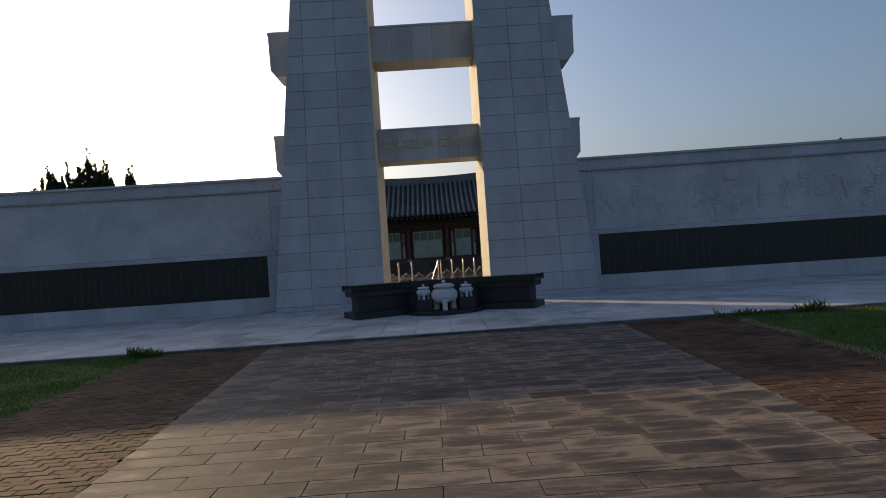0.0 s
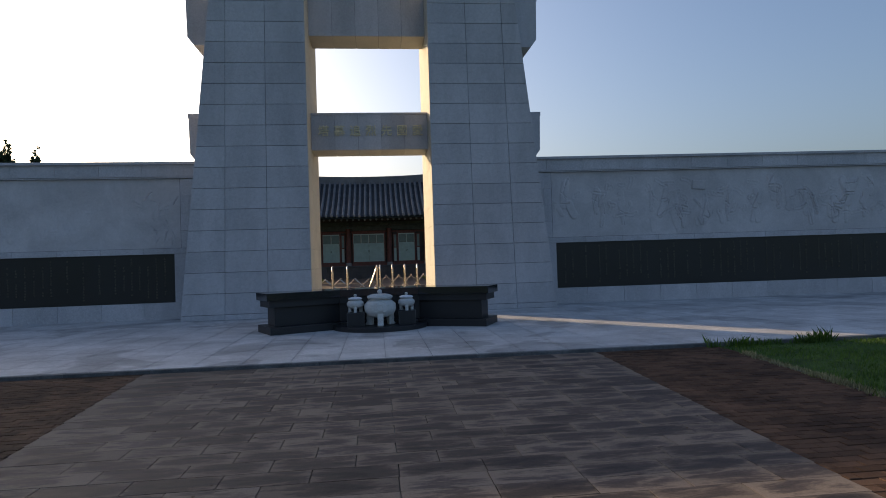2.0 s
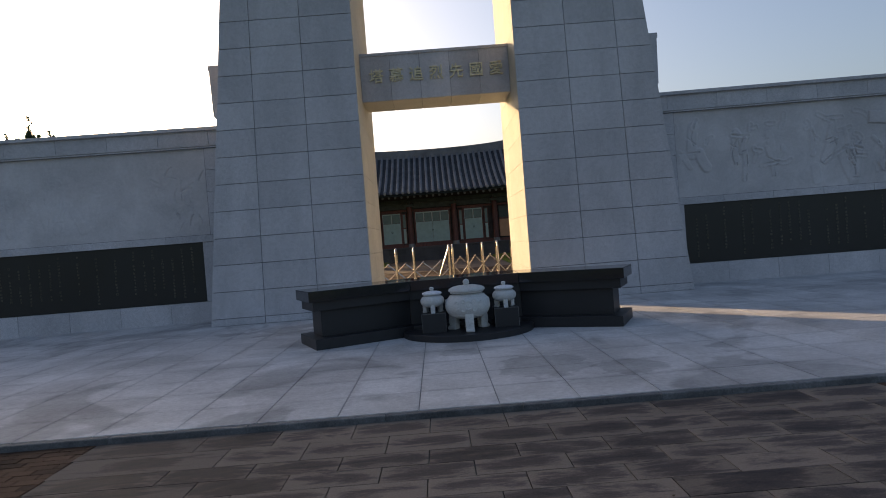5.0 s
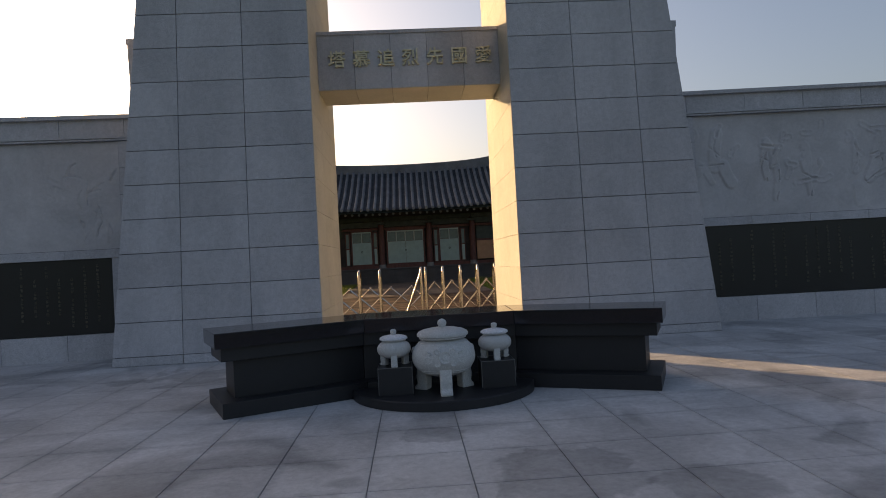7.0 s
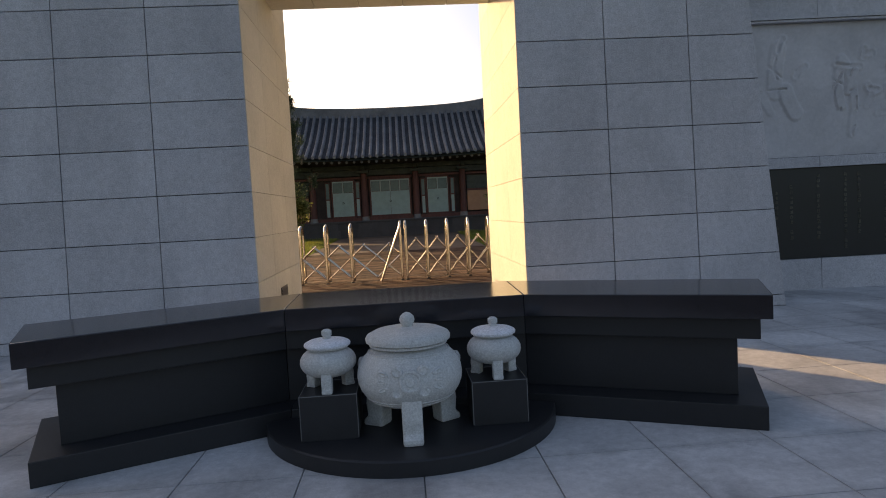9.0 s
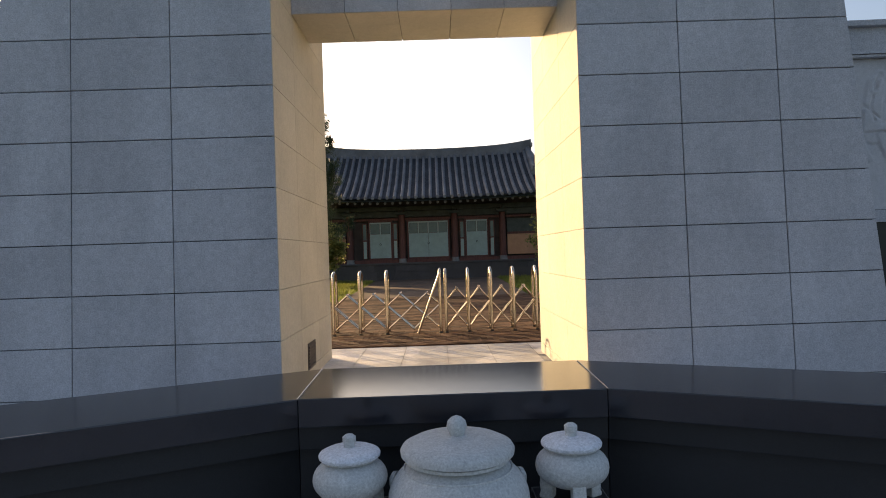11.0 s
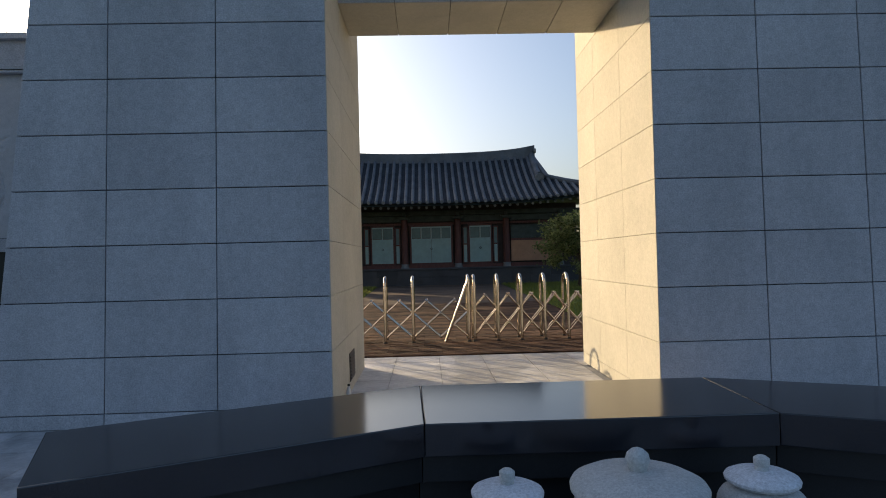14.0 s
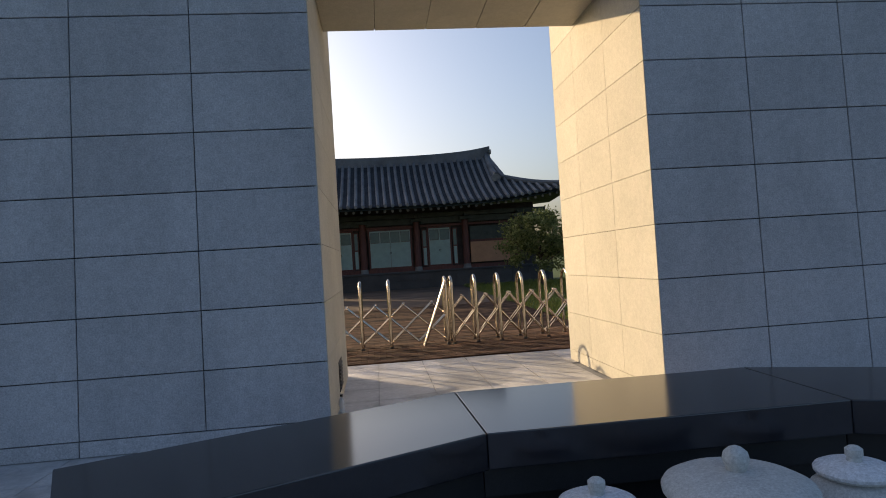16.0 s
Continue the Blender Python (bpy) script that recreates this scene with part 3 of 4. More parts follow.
def altar_outline(front, back, end):
    """Half plans of the middle and one wing, pulled in by the given amounts."""
    t = math.tan(ANG / 2)
    depth = 0.88
    b0 = (0.93, 0.95 - back)
    d = Vector((math.cos(ANG), -math.sin(ANG)))
    n = Vector((math.sin(ANG), math.cos(ANG)))
    f0 = (0.9 + front * t, front)
    corner = Vector((0.9, 0.0))
    f1 = corner + d * (WING - end) + n * front
    b1 = corner + d * (WING - end) + n * (depth - back)
    return f0, b0, tuple(f1), tuple(b1)


for name, z0, z1, inset, endin in (("plinth", 0.0, 0.165, -0.07, 0.045), ("body", 0.165, 0.585, 0.16, 0.21), ("moulding", 0.585, 0.735, 0.07, 0.07), ("top_slab", 0.735, 0.902, 0.0, 0.0)):
    f0, b0, f1, b1 = altar_outline(inset, inset, endin)
    e = 0.0015
    mat_ = BLACK if name == "top_slab" else BLACK_HONED
    part(name, Shape().prism([(-f0[0] + e, f0[1]), (f0[0] - e, f0[1]), (b0[0] - e, b0[1]), (-b0[0] + e, b0[1])], z0, z1), mat_, altar, bevel=0.006)
    part(name, Shape().prism([(f0[0] + e, f0[1]), f1, b1, (b0[0] + e, b0[1])], z0, z1), mat_, altar, bevel=0.006)
    part(name, Shape().prism([(-b0[0] - e, b0[1]), (-b1[0], b1[1]), (-f1[0], f1[1]), (-f0[0] - e, f0[1])], z0, z1), mat_, altar, bevel=0.006)
disc = Shape().lathe([(1.08, 0.0), (1.08, 0.093), (1.07, 0.103), (1.05, 0.105)], 72)
disc.v = [(x, min(y, 0.0), z) for x, y, z in disc.v]
step = part("round_step", disc, BLACK_HONED, altar, "half-round black granite step", smooth=True, m=Matrix.Translation((0.01, 0.04, 0)))


def block(w, d, h):
    return Shape().box(-w / 2, w / 2, -d / 2, d / 2, 0, h)


STEP_Z = 0.105
PED_H = 0.30
for x, y in ((-0.05, 11.64), (1.095, 11.70)):
    ped = thing("pedestal", (x, y, STEP_Z), "square black granite pedestal under a stone incense burner", "pedestal", "burner pedestals")
    part("body", block(0.376, 0.39, PED_H), BLACK_HONED, ped, bevel=0.004)
    for sx in (-1, 1):
        for sy in (-1, 1):
            part("worn_edge", Shape().tube([(sx * 0.187, sy * 0.194, 0.01), (sx * 0.187, sy * 0.194, PED_H - 0.004)], 0.0035, 6), PEDESTAL_EDGE, ped, "pale worn edge")
        part("worn_edge", Shape().tube([(sx * 0.187, -0.194, PED_H - 0.001), (sx * 0.187, 0.194, PED_H - 0.001)], 0.0035, 6), PEDESTAL_EDGE, ped, "pale worn edge")
        part("worn_edge", Shape().tube([(-0.187, sx * 0.194, PED_H - 0.001), (0.187, sx * 0.194, PED_H - 0.001)], 0.0035, 6), PEDESTAL_EDGE, ped, "pale worn edge")


def leg(r0, r1, w, h, foot):
    """A tapering foot that leans outwards along +x."""
    s = Shape()
    prof = [(r0 - w * 0.7, h), (r0 + w * 0.55, h), (r1 + w * 0.5, h * 0.45), (r1 + w * 0.42, h * 0.2), (r1 + foot, h * 0.12), (r1 + foot, 0), (r1 - w * 0.5, 0), (r1 - w * 0.55, h * 0.5)]
    return s.prism(prof[::-1], -w / 2, w / 2, "y")


def burner(at, r, big):
    k = r / 0.37
    t = thing("incense_burner", at, "large pale granite tripod incense burner with a domed lid" if big else "small pale granite tripod incense burner with a lid", "incense burner", "" if big else "small incense burners")
    lift = 0.17 if big else 0.085
    hb = 0.435 if big else 0.205
    prof = [(0.04 * k, lift)]
    for i in range(1, 15):
        a = -math.pi / 2 + math.pi * i / 15 * 0.93
        prof.append((r * (abs(math.cos(a)) ** 0.72) if math.cos(a) > 0 else 0.01, lift + hb * (0.5 + 0.5 * math.sin(a))))
    topz = prof[-1][1]
    rim = r * 0.74
    prof += [(rim, topz + 0.002), (rim, topz + 0.018 * k), (rim * 0.9, topz + 0.018 * k)]
    part("bowl", Shape().lathe(prof), POT_STONE, t, smooth=True)
    lz = topz + 0.018 * k
    lr = r * (0.80 if big else 0.82)
    lid = part("lid", Shape().lathe([(lr * 0.9, lz), (lr, lz + 0.012 * k), (lr * 1.01, lz + 0.035 * k), (lr * 0.97, lz + 0.055 * k), (lr * 0.8, lz + 0.08 * k), (lr * 0.5, lz + 0.098 * k), (0.01, lz + 0.105 * k)]), POT_STONE if big else LID_STONE, t, "pale domed granite lid", smooth=True)
    kz = lz + 0.095 * k
    if big:
        kn = [(0.035, kz), (0.04, kz + 0.02), (0.052, kz + 0.05), (0.045, kz + 0.078), (0.025, kz + 0.096), (0.004, kz + 0.104)]
    else:
        kn = [(0.03, kz - 0.01), (0.028, kz + 0.02), (0.034, kz + 0.028), (0.034, kz + 0.055), (0.02, kz + 0.066), (0.003, kz + 0.068)]
    part("knob", Shape().lathe(kn, 20), POT_STONE, lid, smooth=True)
    for ang in (-90, 30, 150):
        lg = leg(r * 0.66, r * (0.75 if big else 0.72), r * 0.37, lift + hb * 0.42, r * 0.26 if big else r * 0.2)
        part("leg", lg, POT_STONE, t, bevel=0.022 * k, m=Matrix.Rotation(radians(ang), 4, "Z"))
    if big:
        for ang in (-90,):
            med = Shape().lathe([(0.074, -0.014), (0.070, 0.005), (0.058, 0.007), (0.05, 0.0), (0.034, 0.001), (0.030, 0.007), (0.004, 0.009)], 28)
            part("medallion", med, POT_STONE, t, "round carved medallion", smooth=True, m=pose(0, -r * 1.0, lift + hb * 0.56, 84, 0, 0))
        for q in range(10):                   # carved petals and leaves round the medallion
            an = math.pi / 4 + math.pi / 2 * q if q < 4 else (0.35, -0.35, math.pi - 0.35, math.pi + 0.35, 0, math.pi)[q - 4]
            far_ = 0.118 if q < 4 else 0.185
            dx, dz = far_ * math.cos(an), far_ * 0.8 * math.sin(an)
            yb_ = -math.sqrt(max(0.01, (r * 1.0) ** 2 - dx * dx)) + 0.25 * dz * dz / r
            petal = Shape().lathe([(0.036, -0.02), (0.034, 0.002), (0.024, 0.007), (0.014, 0.003), (0.003, 0.002)], 12)
            petal.v = [(px * 1.15 * math.cos(an) - py * (1.0 if q < 4 else 0.45) * math.sin(an), px * 1.15 * math.sin(an) + py * (1.0 if q < 4 else 0.45) * math.cos(an), pz) for px, py, pz in petal.v]
            part("carved_petal", petal, POT_STONE, t, smooth=True, m=pose(dx, yb_ + 0.004, lift + hb * 0.55 + dz, 86, 0, math.degrees(math.asin(dx / r))))
        for z, rr in ((0.15, 0.775), (0.20, 0.845), (0.865, 0.765)):
            ring = [(rr * r * math.cos(a), rr * r * math.sin(a), lift + hb * z) for a in [2 * math.pi * i / 40 for i in range(41)]]
            part("carved_band", Shape().tube(ring, 0.006, 6, False), POT_STONE, t, smooth=True)
        for ang in (20, 160):
            part("carved_boss", Shape().lathe([(0.05, 0), (0.046, 0.022), (0.026, 0.034), (0.005, 0.038)], 16), POT_STONE, t, smooth=True, m=Matrix.Rotation(radians(ang), 4, "Z") @ pose(r * 0.95, 0, lift + hb * 0.62, 0, 90, 0))
    return t


burner((0.495, 11.57, STEP_Z), 0.355, True)
small = burner((-0.055, 11.63, STEP_Z + PED_H), 0.19, False)
copy_thing(small, Matrix.Translation((1.093, 11.69, STEP_Z + PED_H)))

# vent in the gateway's reveal
vent = thing("vent_cover", (XC - IN, 17.07, 0.15), "small grey metal vent cover on the gateway wall", "vent")
part("frame", Shape().box(0.002, 0.012, 0, 0.5, 0, 0.37), VENT, vent, bevel=0.003)
for k in range(7):
    part("slat", Shape().box(0.012, 0.022, 0.03, 0.47, 0.03 + 0.045 * k, 0.055 + 0.045 * k), VENT, vent)

# ---- folding steel gate behind the monument ----
def hoop(h, depth, r):
    pts = [(0, 0, 0.05), (0, 0, h - depth / 2)]
    pts += [(0, depth / 2 - depth / 2 * math.cos(a), h - depth / 2 + depth / 2 * math.sin(a)) for a in [math.pi * i / 10 for i in range(1, 10)]]
    pts += [(0, depth, h - depth / 2), (0, depth, 0.05)]
    return Shape().tube(pts, r, 10)


def gate(x_start, pitch, n, ztop, skip=()):
    t = thing("folding_gate", (x_start, GATE_Y, 0), "folding stainless steel gate with hoops and crossed bars", "gate", "folding gates")
    H, D = 1.37, 0.48
    hm = hoop(H, D, 0.031).mesh("hoop", STEEL, True)
    wm = Shape().lathe([(0.012, 0), (0.034, 0.008), (0.045, 0.03), (0.044, 0.05), (0.034, 0.068), (0.031, 0.08)], 12).mesh("castor", RUBBER, True)
    bolt = Shape().lathe([(0.012, -0.022), (0.024, -0.012), (0.026, 0.008), (0.014, 0.022)], 10).mesh("bolt", STEEL, True)
    for k in range(n):
        hp = None if k in skip else part("hoop", hm, None, t, m=Matrix.Translation((pitch * k, 0, 0)))
        for y in (0, D) if hp else ():
            part("castor", wm, None, hp, m=Matrix.Translation((0, y, 0)))
        if k == n - 1:
            break
        x = pitch * k
        lo, mid = 0.12, pitch / 2
        drop = (ztop + 0.02 - lo) / 3
        for bx_, bz in ((x + mid, ztop), (x + pitch, ztop - drop), (x + mid, ztop - 2 * drop), (x + pitch, lo + 0.01)):
            for y in (D / 2 - 0.11, D / 2 + 0.11):     # pins through the crossings
                part("bolt", bolt, None, t, m=Matrix.Translation((bx_, y, bz)) @ Matrix.Rotation(radians(90), 4, "X"))
        for y in (D / 2 - 0.085, D / 2 + 0.085):
            # crossed bars, each from a peak midway between two hoops down to the foot of the next hoop but one
            if k < n - 2:
                part("bar", Shape().tube([(x + mid - 0.03, y - 0.012, ztop + 0.035), (x + 2 * pitch, y - 0.012, lo)], 0.0155, 8), STEEL, t)
                part("bar", Shape().tube([(x + pitch + mid + 0.03, y + 0.012, ztop + 0.035), (x, y + 0.012, lo)], 0.0155, 8), STEEL, t)
    zm = ztop + 0.02 - (ztop - 0.10) / 3
    for x0, way in ((0, 1), (pitch * (n - 1), -1)):     # half bars where the lattice meets the end hoops
        for y in (D / 2 - 0.085, D / 2 + 0.085):
            part("bar", Shape().tube([(x0, y - 0.012, zm), (x0 + way * (pitch / 2 + 0.02), y - 0.012, ztop + 0.02)], 0.0155, 8), STEEL, t)
            part("bar", Shape().tube([(x0, y + 0.012, zm), (x0 + way * pitch, y + 0.012, 0.12)], 0.0155, 8), STEEL, t)
    return t


GATE_Y = 21.5
gate(-0.68 - 0.565 * 5, 0.565, 8, 0.87, (6,))
gate(0.57, 0.48, 8, 0.96)
lean = thing("loose_hoop", (-0.05, GATE_Y - 0.03, 0), "loose steel hoop leaning against the folding gate", "gate hoop")
part("tube", hoop(1.42, 0.10, 0.024), STEEL, lean, smooth=True, m=pose(0, 0, 0, 0, 21.0, 0))

# ---- the wooden hall beyond the gate ----
HX, HZ = -0.07, 0.40                        # middle of the hall, ground there
hall = thing("wooden_hall", (HX, 45.0, HZ), "old single-storey wooden hall with a dark tiled hipped roof", "hall")
PH = 0.76                                   # podium height
part("podium", Shape().box(-9.2, 8.9, -2.0, 7.5, -0.6, PH), HOUSE_STONE, hall, "rough stone podium", bevel=0.03)
k = 0
for row, (z0, z1) in enumerate(((-0.12, 0.36), (0.36, 0.75))):
    x = -9.2
    while x < 8.8:
        w = 0.9 + 0.35 * ((k * 37) % 10) / 10
        w = min(w, 8.9 - x)
        part("podium_stone", Shape().box(x + 0.01, x + w - 0.01, -2.05, -1.98, z0 + 0.01, z1 - 0.01), HOUSE_STONE, hall)
        x += w
        k += 1
part("podium_edge", Shape().box(-9.25, 8.95, -2.1, -1.5, PH, PH + 0.09), HOUSE_STONE, hall, bevel=0.015)
FL = PH + 0.002
WALLZ = 3.95                                # top of the columns
bays = [-7.7, -4.64, -1.56, 1.55, 4.39, 7.5]
part("back_wall", Shape().box(-8.4, 8.6, 0.25, 6.0, FL, WALLZ + 0.55), DARK_WALL, hall)
for x in bays:
    col = Shape().tube([(x, 0, FL + 0.3), (x, 0, WALLZ)], [0.2, 0.185], 16)
    post = part("column", col, TIMBER_RED, hall, "round red-lacquered column", smooth=True)
    part("column_base", Shape().tube([(x, 0, FL), (x, 0, FL + 0.31)], [0.27, 0.22], 12), ROOF_EDGE, post, smooth=True)
    part("bracket", Shape().box(x - 0.34, x + 0.34, -0.42, 0.2, WALLZ - 0.30, WALLZ - 0.12), TIMBER_GREEN, post, bevel=0.03)
    part("bracket", Shape().box(x - 0.1, x + 0.1, -0.62, 0.2, WALLZ - 0.12, WALLZ + 0.08), TIMBER_GREEN, post, bevel=0.03)
for i in range(len(bays) - 1):
    a, b = bays[i] + 0.2, bays[i + 1] - 0.2
    part("lintel_beam", Shape().box(a, b, -0.1, 0.12, WALLZ - 0.42, WALLZ - 0.08), TIMBER_GREEN, hall, bevel=0.01)
    part("sill_beam", Shape().box(a, b, -0.08, 0.12, FL, FL + 0.27), TIMBER_RED, hall, bevel=0.01)
    part("head_beam", Shape().box(a, b, -0.07, 0.12, 3.34, 3.46), TIMBER_RED, hall, bevel=0.01)
part("purlin", Shape().box(-8.8, 9.2, -0.25, 0.1, WALLZ - 0.06, WALLZ + 0.2), TIMBER_GREEN, hall, bevel=0.02)


def panelled_door(x0, x1, z0, z1, lights, leaves):
    d = part("door", Shape().box(x0 - 0.09, x1 + 0.09, -0.02, 0.1, z0 - 0.09, z1 + 0.09), TIMBER_RED, hall, "pale green panelled door with small upper lights")
    n = leaves
    w = (x1 - x0) / n
    split = z0 + (z1 - z0) * 0.68
    for j in range(n):
        part("door_leaf", Shape().box(x0 + w * j + 0.006, x0 + w * (j + 1) - 0.006, -0.05, -0.018, z0, split - 0.02), DOOR_PANEL, d, bevel=0.008)
        for q in range(1, 3):
            zz = z0 + (split - z0) * q / 3
            part("door_rail", Shape().box(x0 + w * j + 0.03, x0 + w * (j + 1) - 0.03, -0.058, -0.05, zz - 0.012, zz + 0.012), DOOR_PANEL, d)
    part("top_rail", Shape().box(x0, x1, -0.05, -0.018, z1 - 0.08, z1), DOOR_PANEL, d)
    w = (x1 - x0) / lights
    for j in range(lights):
        part("light", Shape().box(x0 + w * j + 0.05, x0 + w * (j + 1) - 0.05, -0.035, -0.018, split, z1 - 0.085), DOOR_PAPER, d)
    for j in range(lights + 1):
        x = x0 + w * j
        part("stile", Shape().box(max(x0, x - 0.035), min(x1, x + 0.035), -0.048, -0.02, split - 0.018, z1 - 0.082), DOOR_PANEL, d)
    xm = (x0 + x1) / 2
    part("door_ring", Shape().tube([(xm + 0.05 * math.cos(a), -0.07, (z0 + split) / 2 + 0.1 + 0.05 * math.sin(a)) for a in [math.pi * i / 6 for i in range(13)]], 0.012, 5, False), RUBBER, d)


def side_panel(x0, x1, z0, z1):
    d = part("side_window", Shape().box(x0 - 0.05, x1 + 0.05, -0.02, 0.1, z0 - 0.05, z1 + 0.05), TIMBER_RED, hall, "narrow pale green panel beside a door")
    part("panel", Shape().box(x0, x1, -0.04, -0.018, z0, z0 + (z1 - z0) * 0.5), DOOR_PANEL, d)
    part("panel", Shape().box(x0, x1, -0.04, -0.018, z0 + (z1 - z0) * 0.54, z1), DOOR_PAPER, d)


D0, D1 = 1.13, 3.24
panelled_door(-3.46, -2.22, D0, D1, 2, 1)
panelled_door(-1.17, 1.15, D0, D1, 4, 2)
panelled_door(2.24, 3.47, D0, D1, 2, 1)
for x in (-3.88, -2.08, 1.86, 3.64):
    side_panel(x + 0.03, x + 0.21, D0, D1 - 0.1)
for x0, x1 in ((-7.45, -4.9), (4.66, 7.25)):
    infill = part("infill_wall", Shape().box(x0, x1, -0.02, 0.1, D0, D0 + 1.2), OCHRE, hall, "ochre plastered infill below a dark shutter", bevel=0.01)
    part("rail", Shape().box(x0, x1, -0.06, 0.1, D0 + 1.2, D0 + 1.32), TIMBER_RED, infill)
    part("shutter", Shape().box(x0, x1, -0.03, 0.1, D0 + 1.34, D1), TIMBER_GREEN, infill)

# roof: y from the eaves (-2.3) to the ridge (3.0), in the hall's own axes
EAVE_Y, RIDGE_Y, EAVE_Z, RISE = -2.3, 3.0, 4.42, 3.1
GABLE, CORNER, MIDS = 6.45, 10.4, 0.60


def roof_z(x, s):
    lift = 0.75 * (min(abs(x), CORNER) / CORNER) ** 3 * (1 - s) + 0.22 * (min(abs(x), GABLE) / GABLE) ** 2 * s
    return EAVE_Z + RISE * (0.66 * s + 0.34 * s * s) + lift


def s_max(x):
    return 1.0 if abs(x) <= GABLE else MIDS * (CORNER - abs(x)) / (CORNER - GABLE)


def roof_y(s, back=False):
    y = EAVE_Y + (RIDGE_Y - EAVE_Y) * s
    return 2 * RIDGE_Y - y if back else y


roof_s = Shape()
cols_x = [-CORNER + 2 * CORNER * i / 80 for i in range(81)]
for back in (False, True):
    vv = [(x, roof_y(s, back), roof_z(x, s)) for x in cols_x for s in [s_max(x) * j / 10 for j in range(11)]]
    ff = [(i * 11 + j, (i + 1) * 11 + j, (i + 1) * 11 + j + 1, i * 11 + j + 1) for i in range(80) for j in range(10)]
    roof_s.add(vv, [f[::-1] for f in ff] if back else ff)
for sx in (-1, 1):                            # hipped ends below the gables
    vv = []
    for i in range(9):
        x = GABLE + (CORNER - GABLE) * i / 8
        s = s_max(x)
        for j in range(9):
            y = roof_y(s) + (2 * RIDGE_Y - 2 * roof_y(s)) * j / 8
            vv.append((sx * x, y, roof_z(x, s) - 0.35 * (1 - (abs(j - 4) / 4)) * (i / 8)))
    ff = [(i * 9 + j, (i + 1) * 9 + j, (i + 1) * 9 + j + 1, i * 9 + j + 1) for i in range(8) for j in range(8)]
    roof_s.add(vv, ff)
# darker pan colour paints the shade between the cover tiles
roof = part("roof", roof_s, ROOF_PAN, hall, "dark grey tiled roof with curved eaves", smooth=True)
under = Shape()
under.add([(x, y, z - 0.16) for x, y, z in roof_s.v], [f[::-1] for f in roof_s.f])
part("roof_underside", under, TIMBER_GREEN, hall)
for sx in (-1, 1):
    gz = [(GABLE, roof_y(MIDS), roof_z(GABLE, MIDS)), (GABLE, RIDGE_Y, roof_z(GABLE, 1)), (GABLE, roof_y(MIDS, True), roof_z(GABLE, MIDS))]
    part("gable", Shape().add([(sx * (x - 0.1), y, z) for x, y, z in gz] + [(sx * (x - 0.2), y, z) for x, y, z in gz], [(0, 1, 2), (5, 4, 3)]), DARK_WALL, hall)
    part("gable_ridge", Shape().tube([(sx * (GABLE + 0.02), roof_y(s), roof_z(GABLE, s) + 0.12) for s in [1 - (1 - MIDS + 0.12) * i / 8 for i in range(9)]], [0.2] * 8 + [0.24], 8), ROOF, roof)
    foot = MIDS - 0.12
    part("ridge_end_tile", Shape().tube([(sx * (GABLE + 0.02), roof_y(foot) - 0.10, roof_z(GABLE, foot) + 0.16), (sx * (GABLE + 0.02), roof_y(foot) + 0.05, roof_z(GABLE, foot) + 0.2)], [0.27, 0.25], 12), ROOF_EDGE, roof, "pale round end tile of a descending ridge")
    part("ridge_end_cap", Shape().tube([(sx * (GABLE + 0.02), roof_y(foot) - 0.05, roof_z(GABLE, foot) + 0.42), (sx * (GABLE + 0.02), roof_y(foot) + 0.35, roof_z(GABLE, foot) + 0.58)], [0.10, 0.12], 8), ROOF, roof, smooth=True)
    part("gable_tip", Shape().tube([(sx * (GABLE + 0.18), RIDGE_Y - 0.22, roof_z(GABLE, 1) + 0.30), (sx * (GABLE + 0.30), RIDGE_Y - 0.22, roof_z(GABLE, 1) + 0.30)], 0.16, 10), ROOF_EDGE, roof, "pale end tile of the main ridge")
    part("hip_ridge", Shape().tube([(sx * x, roof_y(s_max(x)), roof_z(x, s_max(x)) + 0.10) for x in [GABLE + (CORNER - GABLE) * i / 8 for i in range(9)]], 0.16, 8), ROOF, roof)
ridge = Shape()
rv = []
for i in range(25):
    x = -GABLE - 0.25 + (2 * GABLE + 0.5) * i / 24
    z = roof_z(x, 1) + 0.02
    up = 0.46 + 0.16 * (abs(x) / GABLE) ** 6
    rv += [(x, RIDGE_Y - 0.17, z - 0.2), (x, RIDGE_Y - 0.15, z + up), (x, RIDGE_Y + 0.15, z + up), (x, RIDGE_Y + 0.17, z - 0.2)]
rf = [(i * 4 + j, i * 4 + (j + 1) % 4, (i + 1) * 4 + (j + 1) % 4, (i + 1) * 4 + j) for i in range(24) for j in range(4)]
part("ridge", ridge.add(rv, rf + [(0, 1, 2, 3), (99, 98, 97, 96)]), ROOF, roof)
x = -CORNER + 0.2
while x < CORNER - 0.1:                       # rounded cover tiles, and their ends at the eaves
    sm = s_max(x)
    pts = [(x, roof_y(sm * j / 8), roof_z(x, sm * j / 8) + 0.04) for j in range(9)]
    row = part("roof_rib", Shape().tube(pts, 0.10, 7), ROOF, roof, smooth=True)
    part("tile_end", Shape().tube([(x, EAVE_Y - 0.03, roof_z(x, 0) + 0.03), (x, EAVE_Y, roof_z(x, 0) + 0.035)], 0.09, 10), ROOF_EDGE, row)
    x += 0.40
x = -CORNER + 0.5
